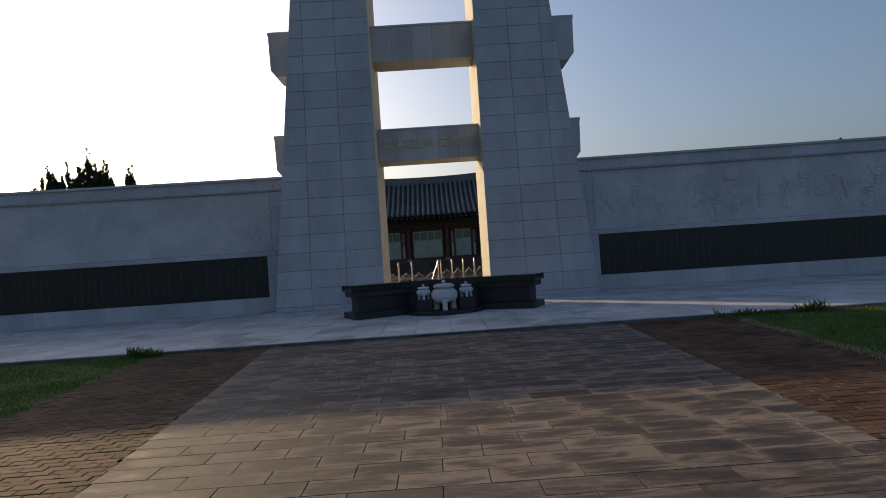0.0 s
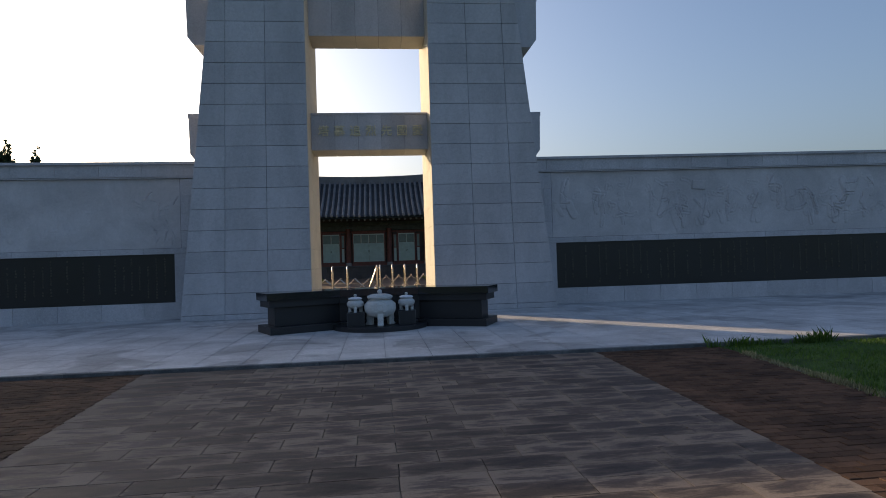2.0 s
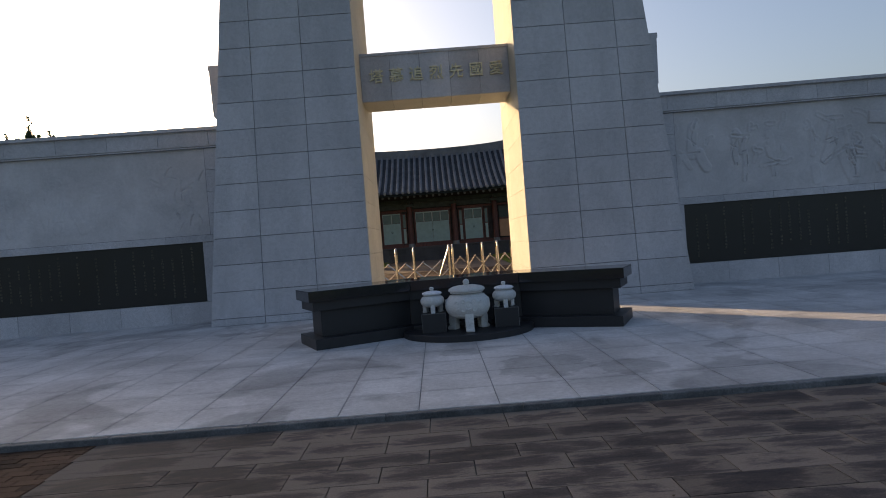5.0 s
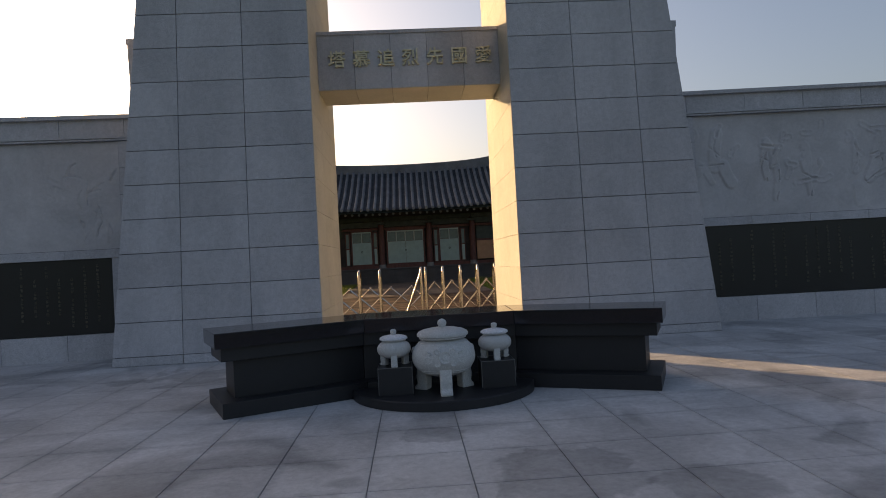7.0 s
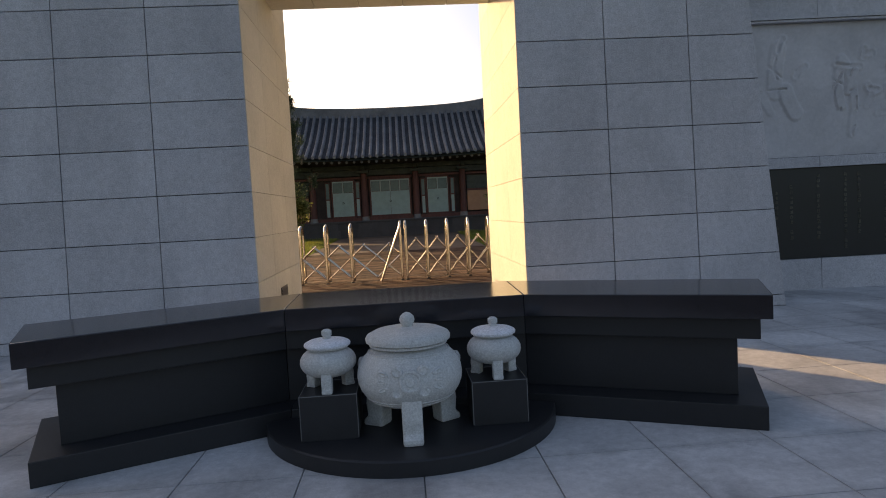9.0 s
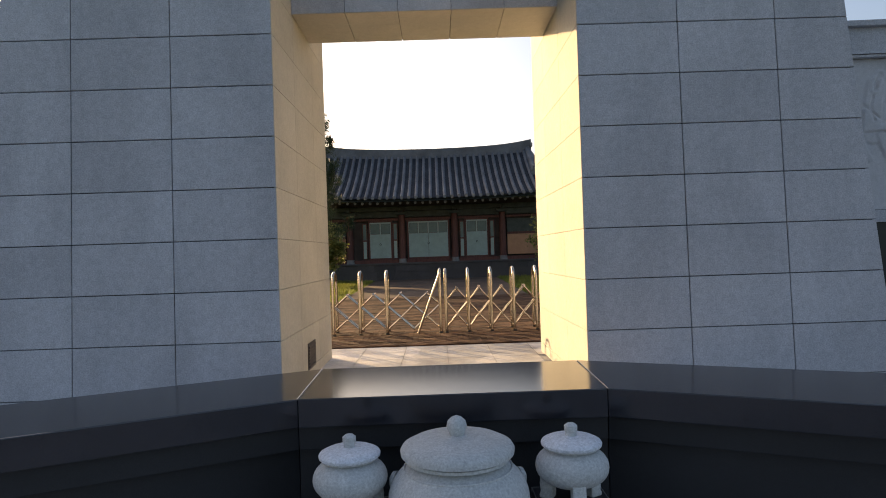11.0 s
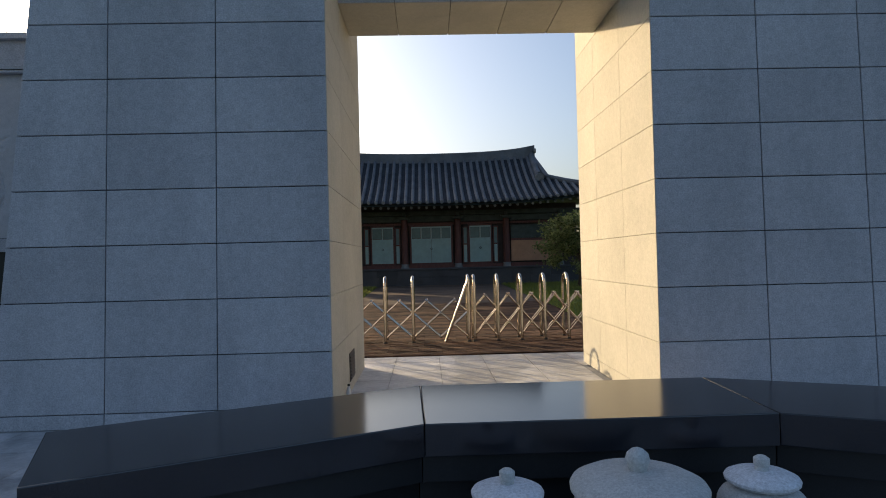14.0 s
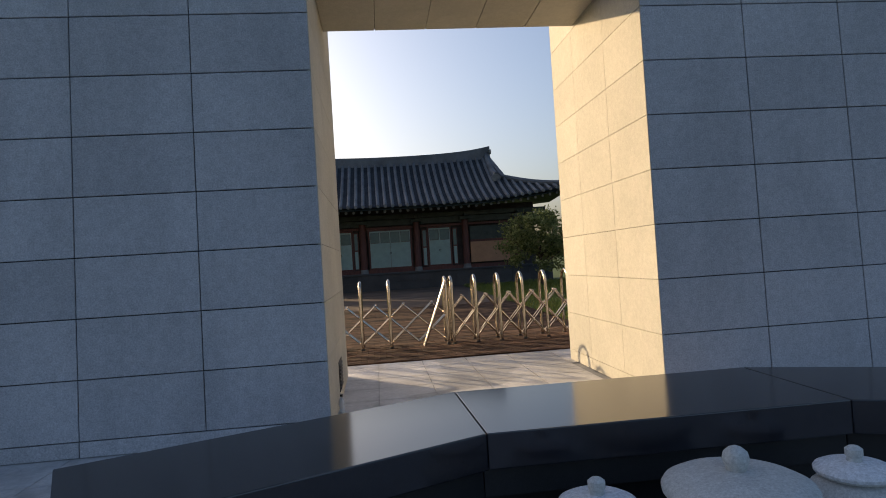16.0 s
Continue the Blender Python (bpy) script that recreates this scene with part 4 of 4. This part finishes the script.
while x < CORNER - 0.4:                       # round rafters under the eaves
    z = roof_z(x, 0)
    part("rafter", Shape().tube([(x, EAVE_Y + 0.22, z - 0.24), (x, -0.1, z - 0.24 + 0.55)], 0.075, 8), TIMBER_GREEN, roof)
    part("rafter_end", Shape().tube([(x, EAVE_Y + 0.20, z - 0.245), (x, EAVE_Y + 0.225, z - 0.24)], 0.077, 8), ROOF_EDGE, roof)
    x += 0.42

# ---- plants ----
def leaves(rng, centres, per, spread, size, up=0.3, flat=0.5, wide=0.24):
    """Many small bent leaves round the given clump centres."""
    C = np.repeat(np.array(centres), per, axis=0)
    n = len(C)
    P = C + rng.normal(0, 1, (n, 3)) * np.array([spread, spread, spread * 0.75])
    a = rng.uniform(0, 2 * np.pi, n)
    tilt = rng.normal(up, flat, n)
    d = np.stack([np.cos(a) * np.cos(tilt), np.sin(a) * np.cos(tilt), np.sin(tilt)], -1)
    s = np.cross(d, rng.normal(0, 1, (n, 3)))
    s /= np.linalg.norm(s, axis=1)[:, None] + 1e-6
    L = (size * rng.uniform(0.6, 1.3, n))[:, None]
    v = np.concatenate([P - d * L * 0.5, P + s * L * wide, P + d * L * 0.5, P - s * L * wide], 1).reshape(-1, 3)
    f = np.arange(n * 4).reshape(-1, 4)
    return Shape().add(v.tolist(), f.tolist())


def broad_tree(at, height, radius, seed, label):
    rng = np.random.default_rng(seed)
    t = thing("garden_tree", at, label, "tree")
    trunk = Shape()
    pts = [(0.06 * math.sin(i), 0.05 * math.cos(2 * i), height * 0.13 * i) for i in range(5)]
    trunk.tube(pts, [0.13, 0.115, 0.10, 0.085, 0.06], 9)
    tops = []
    for k in range(11):
        a = 2 * math.pi * k / 11 + rng.uniform(-0.3, 0.3)
        z0 = height * rng.uniform(0.18, 0.5)
        r = radius * rng.uniform(0.5, 0.95)
        z1 = z0 + height * rng.uniform(0.1, 0.4)
        mid = (r * 0.5 * math.cos(a), r * 0.5 * math.sin(a), (z0 + z1) / 2 + 0.1)
        end = (r * math.cos(a), r * math.sin(a), z1)
        trunk.tube([(0, 0, z0), mid, end], [0.05, 0.03, 0.012], 6)
        tops += [mid, end]
    part("trunk", trunk, BARK, t, smooth=True)
    centres = list(tops)
    for _ in range(95):
        a, u = rng.uniform(0, 2 * np.pi), rng.uniform(-1, 1)
        r = radius * math.sqrt(1 - u * u * (0.9 if u > 0 else 0.5)) * rng.uniform(0.55, 1.05)
        centres.append((r * math.cos(a), r * math.sin(a), height * 0.62 + u * height * 0.36))
    part("crown", leaves(rng, centres, 70, radius * 0.11, 0.18), LEAF, t, "dense small green leaves")
    return t


def conifer(at, height, radius, seed, label, low=0.25, shoots=26):
    """Trunk, whorled limbs and upright tufts of needles."""
    rng = np.random.default_rng(seed)
    t = thing("conifer", at, label, "tree")
    trunk = Shape().tube([(0, 0, 0), (0.04, 0.02, height * 0.5), (0, 0, height * 0.98)], [height * 0.022, height * 0.014, 0.015], 8)
    tufts, spikes = [], []
    for k in range(shoots):
        z = height * (low + (0.97 - low) * (k / (shoots - 1)) ** 0.9)
        a = k * 2.4 + rng.uniform(-0.3, 0.3)
        r = radius * (1.08 - (z / height)) ** 0.75 * rng.uniform(0.7, 1.1)
        end = (r * math.cos(a), r * math.sin(a), z + r * 0.35)
        mid = (r * 0.55 * math.cos(a), r * 0.55 * math.sin(a), z + r * 0.08)
        trunk.tube([(0, 0, z), mid, end], [0.035, 0.025, 0.01], 5)
        for q in np.linspace(0.2, 1.0, 8):
            j = rng.normal(0, 0.10 * radius, 3)
            tufts.append((end[0] * q + j[0], end[1] * q + j[1], z + (end[2] - z) * q * q + 0.1 + abs(j[2])))
        for q in range(5):
            spikes.append((end[0] + rng.normal(0, 0.02), end[1] + rng.normal(0, 0.02), end[2] + 0.10 * q))
    spikes += [(0, 0, height * 0.9 + 0.09 * q) for q in range(8)]
    part("trunk", trunk, BARK, t, smooth=True)
    crown = leaves(rng, tufts, 120, 0.14, 0.19, 0.8, 0.5, 0.06)
    tips = leaves(rng, spikes, 50, 0.05, 0.18, 1.0, 0.4, 0.06)
    crown.add(tips.v, tips.f)
    part("crown", crown, NEEDLE, t, "dark upright needle tufts")
    return t


broad_tree((6.85, 38.0, court_z(38.0)), 3.5, 1.75, 3, "rounded small-leaved garden tree beside the hall")
broad_tree((-5.3, 39.0, court_z(39.0)), 3.3, 1.15, 8, "small pale-leaved garden tree behind the conifer")
conifer((-4.95, 35.0, court_z(35.0)), 8.0, 2.0, 5, "tall dark conifer standing before the hall", 0.27, 34)


def pine(at, height, radius, seed, label):
    """A broad pine whose crown ends in many upright candle shoots."""
    rng = np.random.default_rng(seed)
    t = thing("pine_tree", at, label, "tree")
    trunk = Shape().tube([(0, 0, 0), (0.05, 0, height * 0.5), (0, 0, height * 0.9)], [0.16, 0.11, 0.03], 8)
    body, candles = [], []
    for k in range(64):
        a, q = rng.uniform(0, 2 * np.pi), math.sqrt(rng.uniform(0, 1))
        x, y = radius * q * math.cos(a), radius * q * math.sin(a)
        z = height * (0.54 + 0.30 * (1 - q * q)) + rng.normal(0, 0.25)
        trunk.tube([(0, 0, z * 0.7), (x * 0.6, y * 0.6, z * 0.82), (x, y, z)], [0.03, 0.02, 0.01], 5)
        tall = rng.uniform(0.4, 1.0)
        candles += [(x + rng.normal(0, 0.03), y + rng.normal(0, 0.03), z + tall * u) for u in np.linspace(0, 1, 9)]
        body += [(x * u + rng.normal(0, 0.1), y * u + rng.normal(0, 0.1), z - rng.uniform(0.1, 1.8)) for u in (0.6, 0.8, 1.0, 1.0)]
    candles += [(rng.normal(0, 0.08), 0, height * 0.78 + height * 0.22 * u) for u in np.linspace(0, 1, 14)]
    part("trunk", trunk, BARK, t, smooth=True)
    crown = leaves(rng, candles, 34, 0.055, 0.22, 1.0, 0.4, 0.09)
    low = leaves(rng, body, 60, 0.22, 0.26, 0.6, 0.6, 0.10)
    crown.add(low.v, low.f)
    part("crown", crown, NEEDLE, t, "dark needles in upright candle shoots")
    return t


for k, (x, y, h, r) in enumerate(((-27.4, 40.5, 9.9, 1.7), (-26.0, 40.6, 10.1, 2.0), (-24.2, 40.0, 10.9, 1.6), (-23.2, 40.3, 10.0, 0.9), (-21.4, 40.4, 9.5, 0.7), (29.4, 40.2, 7.9, 0.9), (30.6, 39.9, 8.1, 0.9), (32.3, 40.2, 8.0, 1.0))):
    pine((x, y, 0.1), h, r, 20 + k, "dark pine with upright shoots rising behind the memorial wall")


def blades(rng, n, x0, x1, y0, y1, z, tall, dense=None):
    """Grass: one bent, tapering blade each."""
    x, y = rng.uniform(x0, x1, n), rng.uniform(y0, y1, n)
    if callable(z):
        zz = np.array([z(q) for q in y])
    else:
        zz = np.full(n, z)
    clump = 0.6 + 0.8 * (0.5 + 0.5 * np.sin(x * 2.1 + np.cos(y * 1.7) * 2))
    h = tall * rng.uniform(0.4, 1.2, n) * clump
    a = rng.uniform(0, 2 * np.pi, n)
    w = rng.uniform(0.003, 0.007, n) * (1 + min(tall, 0.13) * 6)
    bx_, by_ = np.cos(a), np.sin(a)
    ln = h * rng.uniform(0.1, 0.7, n)
    p0 = np.stack([x - by_ * w, y + bx_ * w, zz], -1)
    p1 = np.stack([x + by_ * w, y - bx_ * w, zz], -1)
    p2 = np.stack([x + bx_ * ln * 0.4 + by_ * w * 0.7, y + by_ * ln * 0.4 - bx_ * w * 0.7, zz + h * 0.6], -1)
    p3 = np.stack([x + bx_ * ln, y + by_ * ln, zz + h], -1)
    v = np.concatenate([p0, p1, p2, p3], 1).reshape(-1, 3)
    return Shape().add(v.tolist(), np.arange(n * 4).reshape(-1, 4).tolist())


def lawn_blades(rng, n, x0, x1):
    s = blades(rng, n, x0, x1, -2.5, PLAZA_Y - 0.03, LOW - 0.01, 0.045)
    keep = Shape()
    v = np.array(s.v).reshape(-1, 4, 3)
    left, _, _, right = lines_at(v[:, 0, 1])
    edge_wave = 0.06 * np.sin(v[:, 0, 1] * 5) + 0.05 * np.sin(v[:, 0, 1] * 13)
    v = v[(v[:, 0, 0] < left + edge_wave) if x0 < 0 else (v[:, 0, 0] > right + edge_wave)]
    return keep.add(v.reshape(-1, 3).tolist(), np.arange(len(v) * 4).reshape(-1, 4).tolist())


rng = np.random.default_rng(7)
for x0, x1, n in ((-11.0, 0, 110000), (0, 13.5, 110000)):
    ya, yb = -16, PLAZA_Y - 0.02
    near = [lines_at(y)[0 if x0 < 0 else 3] for y in (ya, yb)]
    out = -32 if x0 < 0 else 34
    bed = [(out, ya), (near[0], ya), (near[1], yb), (out, yb)]
    lawn = tagged(part("lawn", Shape().prism(bed if x0 < 0 else bed[::-1], -0.3, LOW - 0.005), TURF), "turf bed of the lawn beside the brick strip", "lawn", kind="structure")
    tagged(part("grass", lawn_blades(rng, n, x0, x1), GRASS), "short green lawn grass beside the brick strip", "grass", kind="stuff")
tagged(part("grass", blades(rng, 40000, -13, -3.05, 24, 42.5, court_z, 0.12), COURT_GRASS), "sunlit lawn grass beside the hall's court", "grass", kind="stuff")
tagged(part("grass", blades(rng, 40000, 3.65, 14, 24, 42.5, court_z, 0.12), COURT_GRASS), "lawn grass beside the hall's court", "grass", kind="stuff")
for x0, x1 in ((-26, -3.05), (3.65, 26)):
    s = Shape()
    s.add([(x, y, court_z(y) - 0.01) for y in yy for x in (x0, x1)], [(2 * i, 2 * i + 1, 2 * i + 3, 2 * i + 2) for i in range(22)])
    tagged(part("lawn", s, TURF), "turf bed of the lawn beside the court", "lawn", kind="structure")
for x, y, n, h in ((7.75, 7.36, 190, 0.25), (6.6, 7.36, 120, 0.16), (6.1, 7.4, 60, 0.13), (7.15, 7.38, 80, 0.16), (-5.5, 7.30, 260, 0.18), (9.9, 7.38, 150, 0.2)):
    tagged(part("weed_clump", blades(rng, n, x - 0.32, x + 0.32, y - 0.12, y + 0.05, LOW - 0.01, h), GRASS), "tuft of longer grass at the plaza's edge", "weed")

# ---- paving, piece by piece ----
ptile = TILE
plaza = tagged(part("pavement", Shape().box(-26, 26, PLAZA_Y + KERB_W, 20.0, -0.3, -0.012), PLAZA_JOINT), "pale granite paved plaza before the memorial", "plaza", kind="structure")
far = Shape()
y0 = TILE_Y0 - 4 * ptile
count = 0
for j in range(18):
    ya, yb = max(PLAZA_Y + KERB_W + 0.002, y0 + ptile * j), min(y0 + ptile * (j + 1), 20.0)
    if yb - ya < 0.1:
        break
    for i in range(-34, 34):
        xc = TILE_X0 + ptile * (i + 0.5)
        if -4.5 < xc < 5.6 and ya < 15.5 or -1.5 < xc < 2.3:
            part("paving_tile", piece_mesh("paving_tile", rect(ptile, yb - ya, 0.004), 0.035, PLAZA, 0.0015), None, plaza, m=Matrix.Translation((xc, (ya + yb) / 2, -0.035)))
            count += 1
        elif (ya < 16.4 and abs(xc) < 25) or (18.0 < ya and abs(xc) < 9):
            q = rect(ptile, yb - ya, 0.004)
            s = Shape().slab(q, 0.035, 0.0015)
            far.add([(x + xc, y + (ya + yb) / 2, z - 0.035) for x, y, z in s.v], s.f)
tagged(part("paving_tiles_far", far, PLAZA_FAR, plaza), kind="stuff")
u = -25.5
while u < 25.5:                               # kerb along the plaza's edge
    part("kerb_stone", piece_mesh("kerb_stone", rect(1.25, KERB_W, 0.002), 0.30, KERB, 0.007), None, plaza, m=Matrix.Translation((u + 0.625, PLAZA_Y + KERB_W / 2, -0.305)))
    u += 1.25

bed = [(lines_at(-14)[1], -14), (lines_at(-14)[2], -14), (lines_at(PLAZA_Y)[2], PLAZA_Y), (lines_at(PLAZA_Y)[1], PLAZA_Y)]
path = tagged(part("path", Shape().prism(bed, -0.3, LOW - 0.025), JOINT), "broad path of weathered brown stone slabs", "path", kind="structure")
rng2 = random.Random(4)
rest = Shape()
made, r, yb = 0, 0, PLAZA_Y - 0.004
while yb > -13.6:
    depth = 0.42 if r < 2 else 0.29
    yc = yb - depth / 2
    lo, hi = lines_at(yc)[1:3]
    x = lo
    w = 0.52 + 0.33 * (r % 2) - (lo + 2.6)
    while x < hi - 0.02:
        w = min(w, hi - x)
        if hi - x - w < 0.15:
            w = hi - x
        w = round(w, 2) if hi - x - w > 0.01 else w
        q = rect(w, depth, 0.0038)
        if yc > -0.6 and made < 300:
            part("path_slab", piece_mesh("path_slab", q, 0.03, SLAB, 0.001), None, path, m=Matrix.Translation((x + w / 2, yc, LOW - 0.03 + rng2.uniform(0, 0.003))))
            made += 1
        else:
            s = Shape().slab(q, 0.03, 0.001)
            rest.add([(a + x + w / 2, b + yc, z + LOW - 0.03) for a, b, z in s.v], s.f)
        x += w
        w = 0.66 if rng2.random() < 0.94 else rng2.choice((0.99, 0.8, 0.4))
    r += 1
    yb -= depth
tagged(part("path_slabs_far", rest, SLAB_FAR, path), kind="stuff")

for k0, k1 in ((0, 1), (2, 3)):
    bed = [(lines_at(-14)[k0], -14), (lines_at(-14)[k1], -14), (lines_at(PLAZA_Y)[k1], PLAZA_Y), (lines_at(PLAZA_Y)[k0], PLAZA_Y)]
    strip = tagged(part("brick_strip", Shape().prism(bed, -0.3, LOW - 0.03), EARTH), "strip of worn red brick pavers beside the path", "pavement", kind="structure")
    rest = Shape()
    bw, bd = 0.225, 0.1125
    made = 0
    for r in range(int((PLAZA_Y + 8) / bd)):
        yc = PLAZA_Y - bd * (r + 0.5)
        x0, x1 = lines_at(yc)[k0], lines_at(yc)[k1]
        x = math.floor(x0 / bw) * bw - (bw / 2 if r % 2 else 0)
        while x < x1 - 0.02:
            a0, a1 = max(x, x0), min(x + bw, x1)
            x += bw
            if a1 - a0 < 0.03:
                continue
            q = rect(round(a1 - a0, 3), bd, 0.003)
            at = Matrix.Translation(((a0 + a1) / 2, yc, LOW - 0.035 + rng2.uniform(-0.004, 0.003)))
            if 0.3 < yc < 2.6 and made < 150:
                part("brick", piece_mesh("brick", q, 0.035, BRICK, 0.004), None, strip, m=at)
                made += 1
            else:
                s = Shape().slab(q, 0.035, 0.004)
                rest.add([at @ Vector(p) for p in s.v], s.f)
    tagged(part("bricks_far", rest, BRICK_FAR, strip), kind="stuff")

# pale edging between the bricks and the lawn
ya, yb = -6.0, 6.6
edge = [(lines_at(ya)[3] - 0.015, ya), (lines_at(ya)[3] + 0.03, ya), (lines_at(yb)[3] + 0.03, yb), (lines_at(yb)[3] - 0.015, yb)]
tagged(part("kerb", Shape().prism(edge, -0.3, LOW + 0.004), KERB), "thin pale edging between brick pavers and lawn", "edging", kind="structure")

straw = blades(rng, 7500, 0, 1, ya, yb, LOW - 0.005, 0.05)
sv = np.array(straw.v).reshape(-1, 4, 3)
sv[:, :, 0] += (lines_at(sv[:, 0, 1])[3] + 0.02 + 0.05 * (rng.normal(0, 0.8, len(sv))) - sv[:, 0, 0])[:, None]
tagged(part("dry_grass", Shape().add(sv.reshape(-1, 3).tolist(), straw.f), DRY_GRASS), "dry straw-coloured grass along the lawn's edging", "grass", kind="stuff")

# a few dry leaves lying on the path
rng3 = np.random.default_rng(31)
litter = Shape()
for _ in range(34):
    x, y, a = rng3.uniform(-2.2, 3.8), rng3.uniform(0.2, 5.5), rng3.uniform(0, 6.28)
    ln, wd = rng3.uniform(0.015, 0.035), rng3.uniform(0.008, 0.016)
    ca, sa = math.cos(a), math.sin(a)
    pts = [(-ln, 0, 0.001), (0, -wd, 0.006), (ln, 0, 0.003), (0, wd, 0.009)]
    litter.add([(x + ca * u - sa * w, y + sa * u + ca * w, LOW + 0.004 + h) for u, w, h in pts], [(0, 1, 3), (1, 2, 3)])
tagged(part("fallen_leaves", litter, BARK), "few small dark dry leaves scattered on the path", "leaves", kind="stuff")

# crumpled bottle at the foot of the gateway
m, nt, bs = material("clear_plastic", 0.15, 0, 0.5)
bs.inputs["Base Color"].default_value = (0.85, 0.87, 0.88, 1)
bs.inputs["Transmission Weight"].default_value = 0.55
bottle = thing("plastic_bottle", BOTTLE, "crumpled clear plastic bottle lying at the gateway wall", "bottle")
prof = [(0.02, 0), (0.033, 0.006), (0.034, 0.05), (0.029, 0.07), (0.034, 0.09), (0.033, 0.14), (0.018, 0.175), (0.013, 0.18), (0.013, 0.195)]
can = Shape().lathe(prof, 16)
can.v = [(x * (1 + 0.12 * math.sin(z * 90 + y * 60)), y * (1 + 0.1 * math.cos(z * 70)), z) for x, y, z in can.v]
part("body", can, m, bottle, smooth=True)
part("cap", Shape().lathe([(0.016, 0.19), (0.016, 0.212), (0.012, 0.214)], 14), RUBBER, bottle, "dark cap", smooth=True)

# brick pavers of the court nearest the gate
court_bricks = Shape()
for r in range(96):
    yc = 20.06 + 0.1125 * r
    x = -3.05 + (0.1125 if r % 2 else 0)
    while x < 3.5:
        s = Shape().slab(rect(0.225, 0.1125, 0.003), 0.03, 0.004)
        h = court_z(yc) - 0.006 + rng2.uniform(-0.004, 0.004)
        court_bricks.add([(a + x + 0.1125, q + yc, z + h) for a, q, z in s.v], s.f)
        x += 0.225
tagged(part("court_bricks", court_bricks, COURT_BRICK, court), kind="stuff")
